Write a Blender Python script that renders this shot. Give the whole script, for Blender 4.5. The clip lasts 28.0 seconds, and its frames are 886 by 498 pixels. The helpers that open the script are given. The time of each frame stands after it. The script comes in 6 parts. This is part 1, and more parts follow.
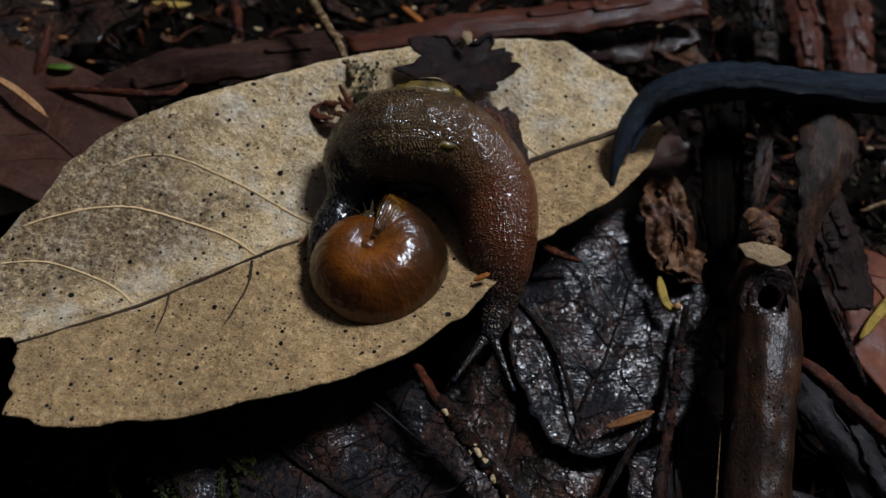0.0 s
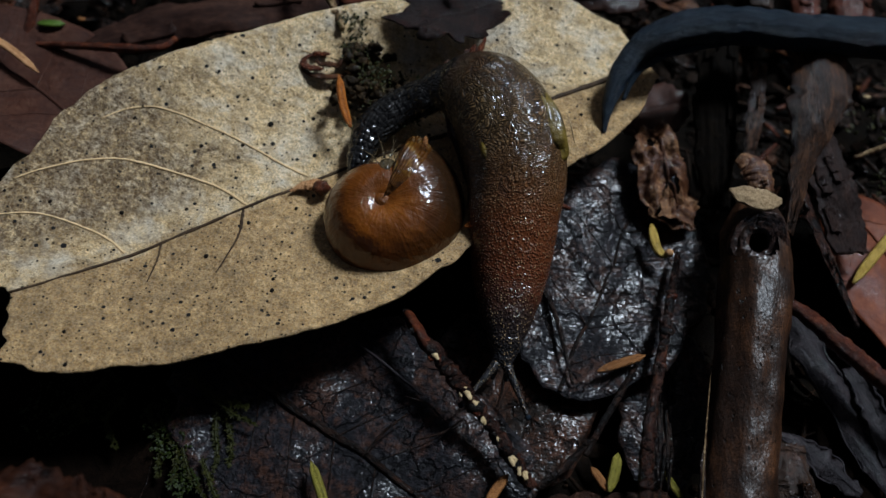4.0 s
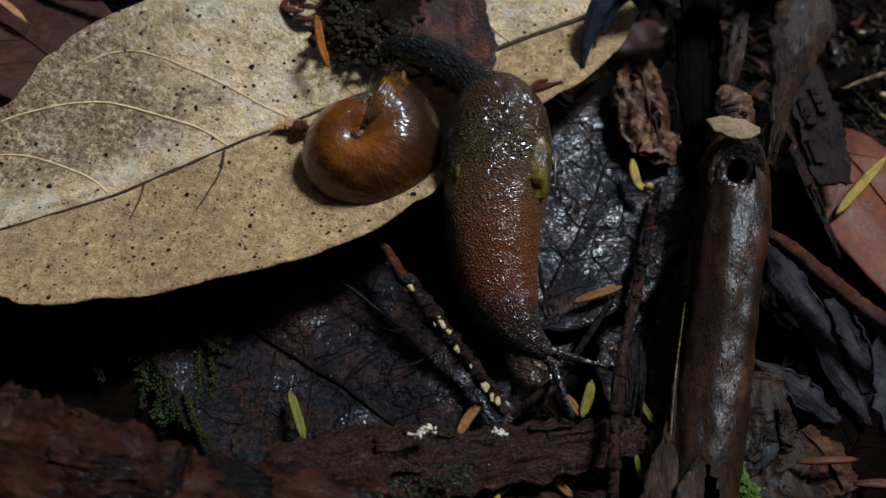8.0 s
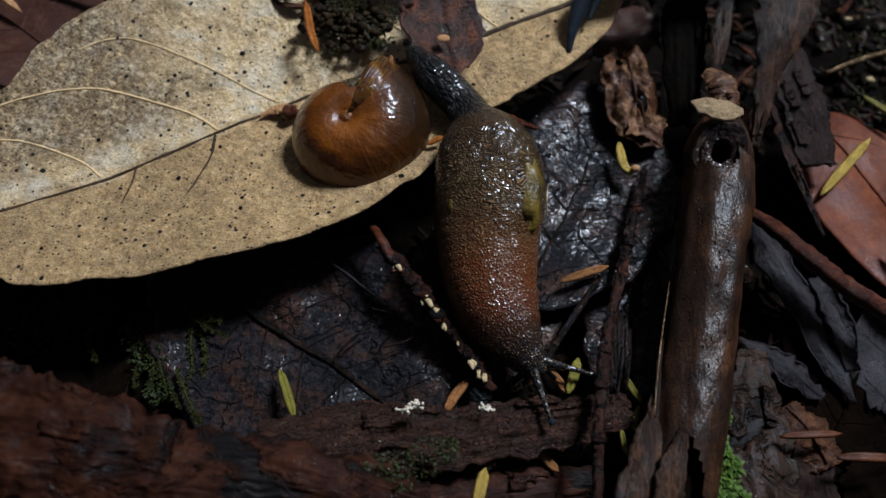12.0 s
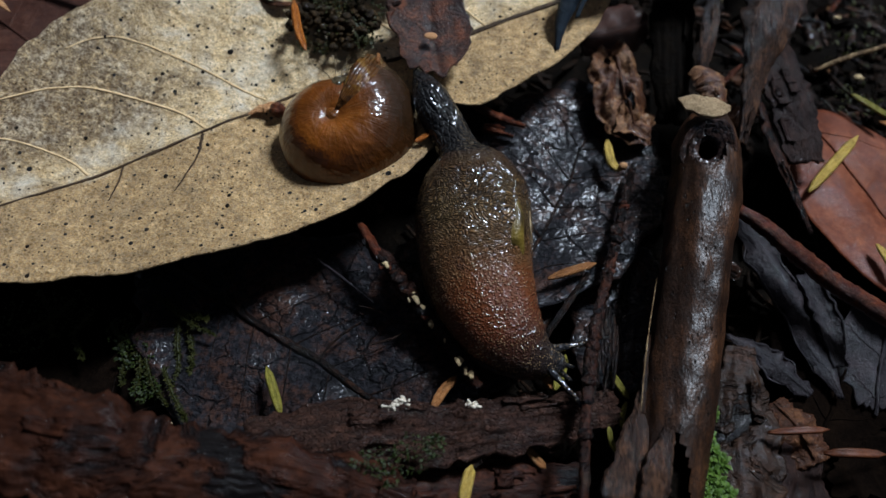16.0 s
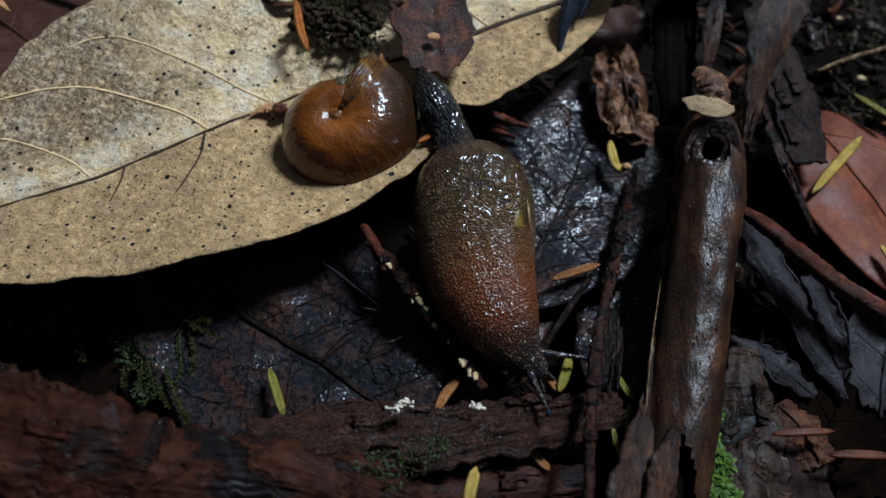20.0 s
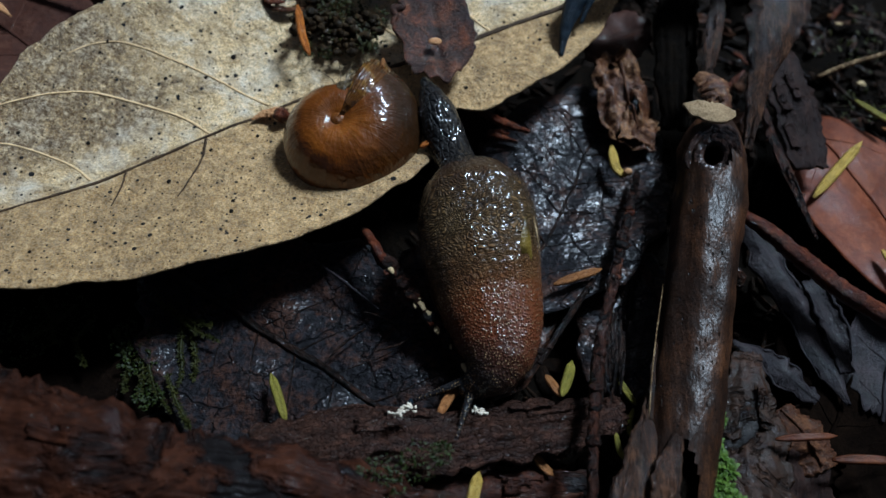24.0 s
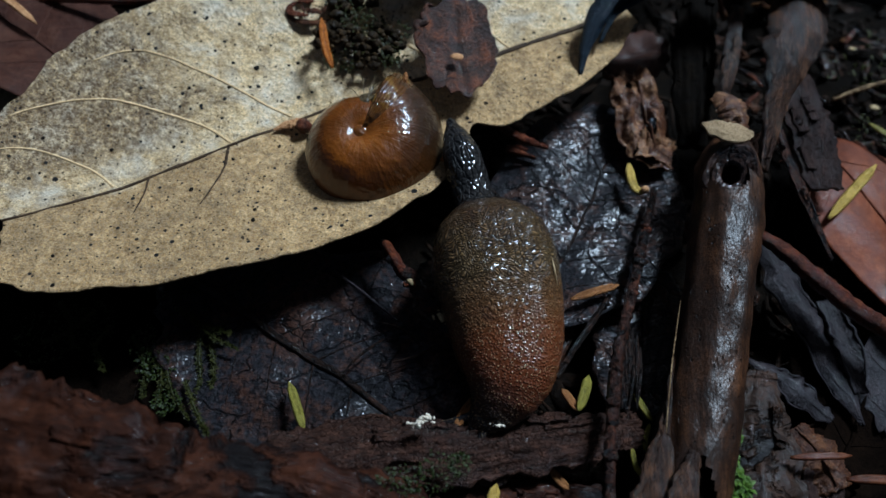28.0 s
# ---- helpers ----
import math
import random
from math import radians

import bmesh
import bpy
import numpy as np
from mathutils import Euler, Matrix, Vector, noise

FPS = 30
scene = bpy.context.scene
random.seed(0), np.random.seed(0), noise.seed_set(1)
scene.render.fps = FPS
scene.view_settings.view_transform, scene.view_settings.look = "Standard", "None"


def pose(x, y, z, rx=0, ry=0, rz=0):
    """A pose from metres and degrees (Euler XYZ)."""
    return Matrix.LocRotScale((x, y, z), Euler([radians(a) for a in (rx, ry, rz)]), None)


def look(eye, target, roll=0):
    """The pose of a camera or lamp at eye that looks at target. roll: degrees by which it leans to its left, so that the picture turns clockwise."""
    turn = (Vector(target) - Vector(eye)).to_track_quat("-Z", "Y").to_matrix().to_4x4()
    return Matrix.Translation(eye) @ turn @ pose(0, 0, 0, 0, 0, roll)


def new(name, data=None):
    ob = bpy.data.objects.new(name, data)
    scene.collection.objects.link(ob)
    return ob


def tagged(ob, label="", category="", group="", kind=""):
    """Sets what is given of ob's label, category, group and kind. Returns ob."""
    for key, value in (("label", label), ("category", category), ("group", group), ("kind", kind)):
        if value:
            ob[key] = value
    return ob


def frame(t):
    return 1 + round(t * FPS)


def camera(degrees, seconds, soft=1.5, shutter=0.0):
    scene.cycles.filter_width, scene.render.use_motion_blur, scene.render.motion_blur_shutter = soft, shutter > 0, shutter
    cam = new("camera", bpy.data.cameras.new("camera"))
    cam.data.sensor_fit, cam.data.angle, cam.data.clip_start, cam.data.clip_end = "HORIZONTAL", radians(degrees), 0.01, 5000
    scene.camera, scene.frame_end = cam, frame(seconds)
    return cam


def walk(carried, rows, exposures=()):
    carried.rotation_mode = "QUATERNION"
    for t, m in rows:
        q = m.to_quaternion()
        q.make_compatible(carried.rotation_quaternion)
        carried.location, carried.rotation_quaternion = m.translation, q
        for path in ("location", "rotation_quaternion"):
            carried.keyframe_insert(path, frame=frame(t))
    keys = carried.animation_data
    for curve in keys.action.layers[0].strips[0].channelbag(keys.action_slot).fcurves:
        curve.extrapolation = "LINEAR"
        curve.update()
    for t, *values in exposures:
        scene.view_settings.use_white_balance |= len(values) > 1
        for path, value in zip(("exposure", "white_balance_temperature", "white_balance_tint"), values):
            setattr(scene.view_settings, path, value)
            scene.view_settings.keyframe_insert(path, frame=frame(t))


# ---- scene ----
# All plan numbers below are in millimetres; geometry is brought to metres when it is linked.
MM = 0.001

# ---------------------------------------------------------------- camera
cam = camera(55.0, 28.0, soft=1.5)
PATH = [
    (0, -0.01768, -0.07233, 0.15885, 35.505, -4.315, 3.125),
    (0.5, -0.01707, -0.07332, 0.15833, 35.553, -4.229, 3.007),
    (1, -0.01655, -0.07400, 0.15828, 35.539, -4.146, 2.876),
    (1.5, -0.01582, -0.07453, 0.15811, 35.361, -3.995, 2.936),
    (2, -0.01486, -0.07486, 0.15812, 34.701, -3.743, 2.884),
    (2.5, -0.01554, -0.07493, 0.15795, 34.375, -3.907, 2.770),
    (3, -0.01535, -0.07534, 0.15734, 34.240, -3.829, 2.769),
    (3.5, -0.01497, -0.07624, 0.15651, 34.047, -3.741, 2.749),
    (5.5, -0.00799, -0.07878, 0.15552, 32.977, -2.193, 3.485),
    (6, -0.00756, -0.07959, 0.15521, 32.377, -1.989, 3.488),
    (6.5, -0.00548, -0.08173, 0.15491, 32.136, -1.642, 3.402),
    (7, -0.00459, -0.08265, 0.15468, 32.281, -1.498, 3.362),
    (7.5, -0.00412, -0.08357, 0.15445, 32.309, -1.488, 3.264),
    (8, -0.00180, -0.08451, 0.15352, 32.186, -1.218, 3.275),
    (8.5, -0.00095, -0.08551, 0.15317, 32.125, -1.078, 3.282),
    (9, -0.00033, -0.08659, 0.15298, 32.457, -1.059, 3.145),
    (9.5, 0.00087, -0.08725, 0.15241, 32.614, -1.056, 2.977),
    (10, 0.00119, -0.08755, 0.15218, 32.532, -0.921, 3.107),
    (10.5, 0.00068, -0.08795, 0.15246, 32.126, -0.874, 3.122),
    (11, 0.00027, -0.08829, 0.15305, 32.089, -0.972, 3.064),
    (11.5, 0.00090, -0.08892, 0.15306, 32.409, -0.927, 3.079),
    (13.5, 0.00196, -0.08991, 0.15273, 32.331, -0.856, 2.987),
    (14, 0.00256, -0.08978, 0.15251, 32.265, -0.869, 3.019),
    (14.5, 0.00306, -0.09013, 0.15251, 32.376, -0.849, 2.919),
    (15, 0.00354, -0.09054, 0.15228, 32.529, -0.839, 2.856),
    (15.5, 0.00406, -0.09073, 0.15204, 32.676, -0.796, 2.881),
    (16, 0.00365, -0.09044, 0.15222, 32.694, -0.942, 2.877),
    (16.5, 0.00348, -0.09005, 0.15207, 32.691, -1.017, 2.923),
    (17, 0.00325, -0.09028, 0.15197, 32.644, -1.046, 2.869),
    (17.5, 0.00321, -0.09040, 0.15204, 32.699, -1.034, 2.837),
    (18, 0.00278, -0.09028, 0.15188, 32.744, -1.020, 2.795),
    (18.5, 0.00266, -0.09030, 0.15185, 32.803, -1.063, 2.794),
    (19, 0.00283, -0.09046, 0.15176, 32.823, -1.034, 2.742),
    (19.5, 0.00238, -0.09053, 0.15143, 32.899, -1.071, 2.705),
    (20, 0.00240, -0.09019, 0.15155, 32.792, -1.104, 2.774),
    (20.5, 0.00267, -0.09037, 0.15152, 32.750, -1.093, 2.779),
    (21, 0.00217, -0.09035, 0.15159, 32.817, -1.121, 2.745),
    (21.5, 0.00261, -0.09108, 0.15108, 32.943, -1.114, 2.626),
    (23.5, 0.00084, -0.08971, 0.15171, 33.035, -1.380, 2.648),
    (24, 0.00132, -0.09039, 0.15122, 33.210, -1.293, 2.650),
    (24.5, 0.00140, -0.09063, 0.15123, 33.225, -1.286, 2.623),
    (25, 0.00077, -0.09055, 0.15107, 33.333, -1.314, 2.616),
    (25.5, 0.00034, -0.09063, 0.15093, 33.466, -1.359, 2.656),
    (26, -0.00020, -0.09072, 0.15106, 33.514, -1.452, 2.607),
    (26.5, -0.00075, -0.09047, 0.15115, 33.485, -1.511, 2.703),
    (27, -0.00109, -0.09140, 0.15144, 33.526, -1.496, 2.929),
    (27.5, -0.00222, -0.09159, 0.15188, 33.935, -1.831, 3.346),
    (28, -0.00271, -0.09212, 0.15169, 34.342, -2.011, 3.597),
]
walk(cam, [(t, pose(*p)) for t, *p in PATH], exposures=[(0.0, -0.6, 6800, 16), (3.0, -0.45, 6550, 11), (8.0, -0.25, 6500, 12), (11.0, -0.15, 6500, 14), (17.0, 0.0, 6250, 11), (28.0, 0.0, 5800, 6)])

cam.data.dof.use_dof = True
cam.data.dof.focus_distance = 0.168
cam.data.dof.aperture_fstop = 14.0

# ---------------------------------------------------------------- light
world = bpy.data.worlds.new("overcast_forest_sky")
scene.world = world
world.use_nodes = True
wn = world.node_tree.nodes
sky = wn.new("ShaderNodeTexSky")
sky.sky_type = "NISHITA"
sky.sun_disc = False
sky.sun_elevation = radians(54)
sky.sun_rotation = radians(46)
sky.air_density = 1.2
sky.dust_density = 4.0
world.node_tree.links.new(sky.outputs[0], wn["Background"].inputs[0])
wn["Background"].inputs[1].default_value = 0.018
sun = new("sun", bpy.data.lights.new("sun", "SUN"))
sun.data.energy = 5.5
sun.data.angle = radians(13)
sun.data.color = (0.74, 0.875, 1.0)
sun.matrix_world = look((0.52, 0.50, 1.0), (0, 0, 0))

# ---------------------------------------------------------------- geometry helpers


def spline(pts, n):
    """n points along a smooth curve through pts."""
    p = np.array(pts, float)
    if len(p) == 2:
        return p[0] + (p[1] - p[0]) * np.linspace(0, 1, n)[:, None]
    q = np.vstack([2 * p[0] - p[1], p, 2 * p[-1] - p[-2]])
    cum = np.r_[0, np.cumsum(np.linalg.norm(np.diff(p, axis=0), axis=1))]
    u = np.interp(np.linspace(0, cum[-1], n), cum, np.arange(len(p)))
    k = np.clip(u.astype(int), 0, len(p) - 2)
    f = (u - k)[:, None]
    a, b, c, d = q[k], q[k + 1], q[k + 2], q[k + 3]
    return 0.5 * (2 * b + (c - a) * f + (2 * a - 5 * b + 4 * c - d) * f**2 + (3 * b - a - 3 * c + d) * f**3)


def prof(vals, u):
    """A profile of evenly spaced values read at u in 0..1."""
    v = np.array(vals, float)
    x = np.clip(np.asarray(u, float), 0, 1) * (len(v) - 1)
    k = np.clip(x.astype(int), 0, len(v) - 2)
    f = x - k
    f = f * f * (3 - 2 * f) * 0.5 + f * 0.5
    return v[k] * (1 - f) + v[k + 1] * f


def nz(x, y, z=0.0, s=1.0, seed=0.0):
    return noise.noise(Vector((x * s + seed * 7.31, y * s - seed * 3.17, z * s + seed * 1.7)))


def fbm(x, y, z=0.0, s=1.0, seed=0.0, o=3):
    return sum(nz(x, y, z, s * 2**k, seed + k) / 2**k for k in range(o))


class Geo:
    """Vertices and faces of one mesh."""

    def __init__(self):
        self.v, self.f = [], []

    def grid(self, P, close_u=False, close_v=False, flip=False):
        n, m = P.shape[:2]
        o = len(self.v)
        self.v.extend(map(tuple, P.reshape(-1, 3)))
        for i in range(n if close_u else n - 1):
            for j in range(m if close_v else m - 1):
                a, b = o + i * m + j, o + i * m + (j + 1) % m
                c, d = o + (i + 1) % n * m + (j + 1) % m, o + (i + 1) % n * m + j
                self.f.append((a, d, c, b) if flip else (a, b, c, d))
        return self

    def sheet(self, P, thick=0.4):
        """A thin solid from a grid of top points; thick may vary over the grid."""
        du, dv = np.gradient(P, axis=0), np.gradient(P, axis=1)
        nrm = np.cross(du, dv)
        nrm /= np.linalg.norm(nrm, axis=-1, keepdims=True) + 1e-9
        if nrm[..., 2].mean() < 0:
            P = P[:, ::-1]
            nrm = -nrm[:, ::-1]
            thick = thick[:, ::-1] if isinstance(thick, np.ndarray) else thick
        th = np.broadcast_to(thick, P.shape[:2])[..., None]
        n, m = P.shape[:2]
        o = len(self.v)
        self.v.extend(map(tuple, P.reshape(-1, 3)))
        self.v.extend(map(tuple, (P - nrm * th).reshape(-1, 3)))
        b = n * m
        for i in range(n - 1):
            for j in range(m - 1):
                q = [o + i * m + j, o + (i + 1) * m + j, o + (i + 1) * m + j + 1, o + i * m + j + 1]
                self.f.append(tuple(q))
                self.f.append(tuple(k + b for k in reversed(q)))
        rim = [i * m for i in range(n)] + [(n - 1) * m + j for j in range(1, m)] + [i * m + m - 1 for i in range(n - 2, -1, -1)] + list(range(m - 2, 0, -1))
        for k, a in enumerate(rim):
            c = rim[(k + 1) % len(rim)]
            self.f.append((o + c, o + a, o + a + b, o + c + b))
        return self

    def disc(self, P, thick=0.35):
        """A thin solid from rings of points (first ring is a point, closed round)."""
        n, m = P.shape[:2]
        o = len(self.v)
        low = P - np.array([0, 0, 1.0]) * thick
        for Q in (P, low):
            self.v.append(tuple(Q[0].mean(0)))
            self.v.extend(map(tuple, Q[1:].reshape(-1, 3)))
        b = 1 + (n - 1) * m
        for s, base in ((0, o), (1, o + b)):
            for j in range(m):
                k = (j + 1) % m
                t = (base, base + 1 + j, base + 1 + k)
                self.f.append(t[::-1] if s else t)
                for i in range(n - 2):
                    q = (base + 1 + i * m + j, base + 1 + (i + 1) * m + j, base + 1 + (i + 1) * m + k, base + 1 + i * m + k)
                    self.f.append(q[::-1] if s else q)
        e = o + 1 + (n - 2) * m
        for j in range(m):
            k = (j + 1) % m
            self.f.append((e + j, e + j + b, e + k + b, e + k))
        return self

    def tube(self, pts, radii, seg=10, n=None, rough=0.0, rs=0.6, squash=1.0, seed=0.0, ridges=0, ridge=0.0, up=(0, 0, 1)):
        """A tapering, uneven, capped tube along a smooth curve. squash flattens it along up."""
        n = n or max(8, len(pts) * 6)
        c = spline(pts, n)
        r = prof(radii, np.linspace(0, 1, n)) if np.ndim(radii) else np.full(n, float(radii))
        t = np.gradient(c, axis=0)
        t /= np.linalg.norm(t, axis=1, keepdims=True) + 1e-9
        ref = np.array(up, float)
        P = np.zeros((n, seg, 3))
        for i in range(n):
            a = np.cross(t[i], ref)
            if np.linalg.norm(a) < 0.15:
                a = np.cross(t[i], (1.0, 0.2, 0))
            a /= np.linalg.norm(a)
            b = np.cross(a, t[i])
            for j in range(seg):
                w = 2 * math.pi * j / seg
                k = 1.0
                if rough:
                    k += rough * fbm(c[i][0] + 3 * math.cos(w), c[i][1] + 3 * math.sin(w), c[i][2], rs, seed, 2)
                if ridges:
                    k += ridge * (nz(ridges * math.cos(w), ridges * math.sin(w), i * 0.035, 0.5, seed) * 2 + nz(ridges * math.cos(w), ridges * math.sin(w), i * 0.1, 1.3, seed + 2))
                P[i, j] = c[i] + (a * math.cos(w) + b * math.sin(w) * squash) * r[i] * k
        o = len(self.v)
        self.grid(P, close_v=True, flip=True)
        self.f.append(tuple(o + j for j in range(seg)))
        self.f.append(tuple(o + (n - 1) * seg + j for j in reversed(range(seg))))
        return self

    def ball(self, c, r, seg=10, rings=7, rough=0.0, seed=0.0):
        c, r = np.array(c, float), np.broadcast_to(np.array(r, float), 3)
        o = len(self.v)
        for i in range(rings + 1):
            a = math.pi * i / rings
            for j in range(seg):
                w = 2 * math.pi * j / seg
                d = np.array([math.sin(a) * math.cos(w), math.sin(a) * math.sin(w), math.cos(a)])
                k = 1 + rough * nz(*(d * 1.7), 1.0, seed) if rough else 1
                self.v.append(tuple(c + d * r * k))
        for i in range(rings):
            for j in range(seg):
                a, b = o + i * seg + j, o + i * seg + (j + 1) % seg
                self.f.append((a, a + seg, b + seg, b))
        return self

    def blade(self, pts, width, thick=0.35, n=10, up=(0, 0, 1), groove=0.15):
        """A conifer needle: flat, pointed, with a groove along its top."""
        c = spline(pts, n)
        t = np.gradient(c, axis=0)
        t /= np.linalg.norm(t, axis=1, keepdims=True)
        P = np.zeros((n, 10, 3))
        shape = prof([0.35, 0.85, 1, 1, 1, 0.9, 0.12], np.linspace(0, 1, n)) * width / 2
        ring = [(-1, 0), (-0.75, 0.7), (-0.35, 0.9), (0, 0.9 - 4 * groove), (0.35, 0.9), (0.75, 0.7), (1, 0), (0.6, -0.8), (0, -0.6), (-0.6, -0.8)]
        for i in range(n):
            a = np.cross(t[i], up)
            a /= np.linalg.norm(a) + 1e-9
            b = np.cross(a, t[i])
            for j, (x, y) in enumerate(ring):
                P[i, j] = c[i] + a * x * shape[i] + b * y * thick * (0.3 + 0.7 * shape[i] * 2 / width)
        o = len(self.v)
        self.grid(P, close_v=True)
        self.f.append(tuple(o + j for j in reversed(range(10))))
        self.f.append(tuple(o + (n - 1) * 10 + j for j in range(10)))
        return self


ORG = {}


def build(name, geo, material, at, sharp=False):
    me = bpy.data.meshes.new(name)
    v = (np.array(geo.v, float) - np.array(at)) * MM
    me.from_pydata(v.tolist(), [], geo.f)
    me.validate()
    if not sharp:
        me.polygons.foreach_set("use_smooth", [True] * len(me.polygons))
    me.materials.append(material)
    me.update()
    return new(name, me)


def solid(name, geo, material, label, category, group="", kind="", sharp=False, at=None):
    """A thing that is one mesh."""
    v = np.array(geo.v)
    at = at if at is not None else (v[:, 0].mean(), v[:, 1].mean(), v[:, 2].min())
    ob = build(name, geo, material, at, sharp)
    ob.location = Vector(at) * MM
    ORG[ob.name] = tuple(at)
    return tagged(ob, label, category, group, kind)


def thing(name, at, label, category, group="", kind=""):
    """An Empty at a thing's base, to carry its parts."""
    ob = new(name)
    ob.empty_display_size = 0.005
    ob.location = Vector(at) * MM
    ORG[ob.name] = tuple(at)
    return tagged(ob, label, category, group, kind)


def part(name, geo, material, parent, label="", sharp=False):
    """One mesh under a thing or under a part."""
    ob = build(name, geo, material, ORG[parent.name], sharp)
    ob.parent = parent
    ORG[ob.name] = ORG[parent.name]
    return tagged(ob, label)


def strip(g, pts, wid, thick, seed, bow=0.25, n=40, m=14, up=(0, 0, 1), furrow=1.0, jag=0.22):
    """A strip of bark or torn wood along pts, bowed across, with ragged edges and furrows."""
    c = spline(pts, n)
    t = np.gradient(c, axis=0)
    t /= np.linalg.norm(t, axis=1, keepdims=True)
    P = np.zeros((n, m, 3))
    for i in range(n):
        a = np.cross(t[i], up)
        a /= np.linalg.norm(a) + 1e-9
        b = np.cross(a, t[i])
        w = float(prof(wid, i / (n - 1)))
        for j in range(m):
            v = j / (m - 1) * 2 - 1
            k = w * (1 + (jag * fbm(i * 0.22, (v > 0) * 9, 0, 1, seed, 3) * min(1, 2 * abs(v))))
            h = -bow * w * v * v + furrow * (0.12 * w * nz(j * 0.55, i * 0.05, 0, 1.3, seed) + 0.25 * nz(j * 0.5, i * 0.4, 0, 1, seed + 3)) + 0.13 * w * fbm(i * 0.06, j * 0.06, 0, 1.3, seed + 5, 3)
            P[i, j] = c[i] + a * v * k + b * h
    # ragged ends
    for j in range(m):
        P[0, j] += (P[0, j] - P[1, j]) * 1.3 * nz(j, 0, 0, 0.9, seed + 1)
        P[-1, j] += (P[-1, j] - P[-2, j]) * 1.3 * nz(j, 5, 0, 0.9, seed + 2)
    g.sheet(P, thick)
    return P


# ---------------------------------------------------------------- materials


class Nodes:
    film = 0.3

    def __init__(self, name):
        self.m = bpy.data.materials.new(name)
        self.m.use_nodes = True
        self.t = self.m.node_tree
        self.b = self.t.nodes["Principled BSDF"]
        tc = self.t.nodes.new("ShaderNodeTexCoord")
        info = self.t.nodes.new("ShaderNodeObjectInfo")
        add = self.node("ShaderNodeVectorMath", operation="MULTIPLY_ADD")
        self.link(tc.outputs["Object"], add.inputs[0])
        add.inputs[1].default_value = (1000, 1000, 1000)
        off = self.node("ShaderNodeVectorMath", operation="SCALE")
        off.inputs[0].default_value = (37.0, 91.0, 53.0)
        self.link(info.outputs["Random"], off.inputs["Scale"])
        self.link(off.outputs[0], add.inputs[2])
        self.co = add.outputs[0]

    def node(self, kind, **kw):
        n = self.t.nodes.new(kind)
        for k, v in kw.items():
            if k == "operation":
                n.operation = v
            elif k == "blend_type":
                n.blend_type = v
            elif k == "data_type":
                n.data_type = v
            elif k == "feature":
                n.feature = v
            elif k == "attribute_name":
                n.attribute_name = v
        return n

    def link(self, a, b):
        self.t.links.new(a, b)

    def stretch(self, scale, co=None):
        n = self.node("ShaderNodeMapping")
        n.inputs["Scale"].default_value = scale
        self.link(co or self.co, n.inputs["Vector"])
        return n.outputs[0]

    def noise(self, scale, detail=4.0, rough=0.6, co=None, warp=0.0):
        n = self.node("ShaderNodeTexNoise")
        n.inputs["Scale"].default_value = scale
        n.inputs["Detail"].default_value = detail
        n.inputs["Roughness"].default_value = rough
        n.inputs["Distortion"].default_value = warp
        self.link(co or self.co, n.inputs["Vector"])
        return n.outputs["Fac"]

    def cells(self, scale, feature="F1", co=None, rnd=1.0):
        n = self.node("ShaderNodeTexVoronoi", feature=feature)
        n.inputs["Scale"].default_value = scale
        n.inputs["Randomness"].default_value = rnd
        self.link(co or self.co, n.inputs["Vector"])
        return n

    def math(self, op, a, b=0.0, c=None):
        n = self.node("ShaderNodeMath", operation=op)
        for k, v in enumerate((a, b) if c is None else (a, b, c)):
            if isinstance(v, (int, float)):
                n.inputs[k].default_value = v
            else:
                self.link(v, n.inputs[k])
        return n.outputs[0]

    def ramp(self, fac, stops):
        n = self.node("ShaderNodeValToRGB")
        while len(n.color_ramp.elements) < len(stops):
            n.color_ramp.elements.new(0.5)
        for e, (p, c) in zip(n.color_ramp.elements, stops):
            e.position = p
            e.color = (c[0] * 1.22, c[1], c[2] * 0.77, 1) if not isinstance(c, (int, float)) else (c, c, c, 1)
        self.link(fac, n.inputs[0])
        return n.outputs[0]

    def mix(self, fac, a, b, blend="MIX"):
        n = self.node("ShaderNodeMix", data_type="RGBA", blend_type=blend)
        for k, v in ((0, fac), (6, a), (7, b)):
            if isinstance(v, (int, float)):
                n.inputs[k].default_value = v
            elif isinstance(v, tuple):
                n.inputs[k].default_value = (*v, 1)
            else:
                self.link(v, n.inputs[k])
        return n.outputs[2]

    def bump(self, *layers):
        """Layers of (height, strength, depth in mm, share on the film of water)."""
        for target, k in (("Normal", 1.0), ("Coat Normal", self.film)):
            last = None
            for h, s, d, *film in layers:
                if target == "Coat Normal" and film:
                    s = s * film[0]
                    if not s:
                        continue
                n = self.node("ShaderNodeBump")
                n.inputs["Strength"].default_value = s * k
                n.inputs["Distance"].default_value = d * MM
                self.link(h, n.inputs["Height"])
                if last:
                    self.link(last, n.inputs["Normal"])
                last = n.outputs[0]
            self.link(last, self.b.inputs[target])
        return self

    def out(self, colour, rough, spec=0.5, coat=0.0, coat_rough=0.15):
        for key, v in (("Base Color", colour), ("Roughness", rough)):
            if isinstance(v, (int, float)):
                self.b.inputs[key].default_value = v
            elif isinstance(v, tuple):
                self.b.inputs[key].default_value = (*v, 1)
            else:
                self.link(v, self.b.inputs[key])
        self.b.inputs["Specular IOR Level"].default_value = spec
        if not isinstance(coat, (int, float)):
            self.link(coat, self.b.inputs["Coat Weight"])
        else:
            self.b.inputs["Coat Weight"].default_value = coat
        self.b.inputs["Coat Roughness"].default_value = coat_rough
        return self.m


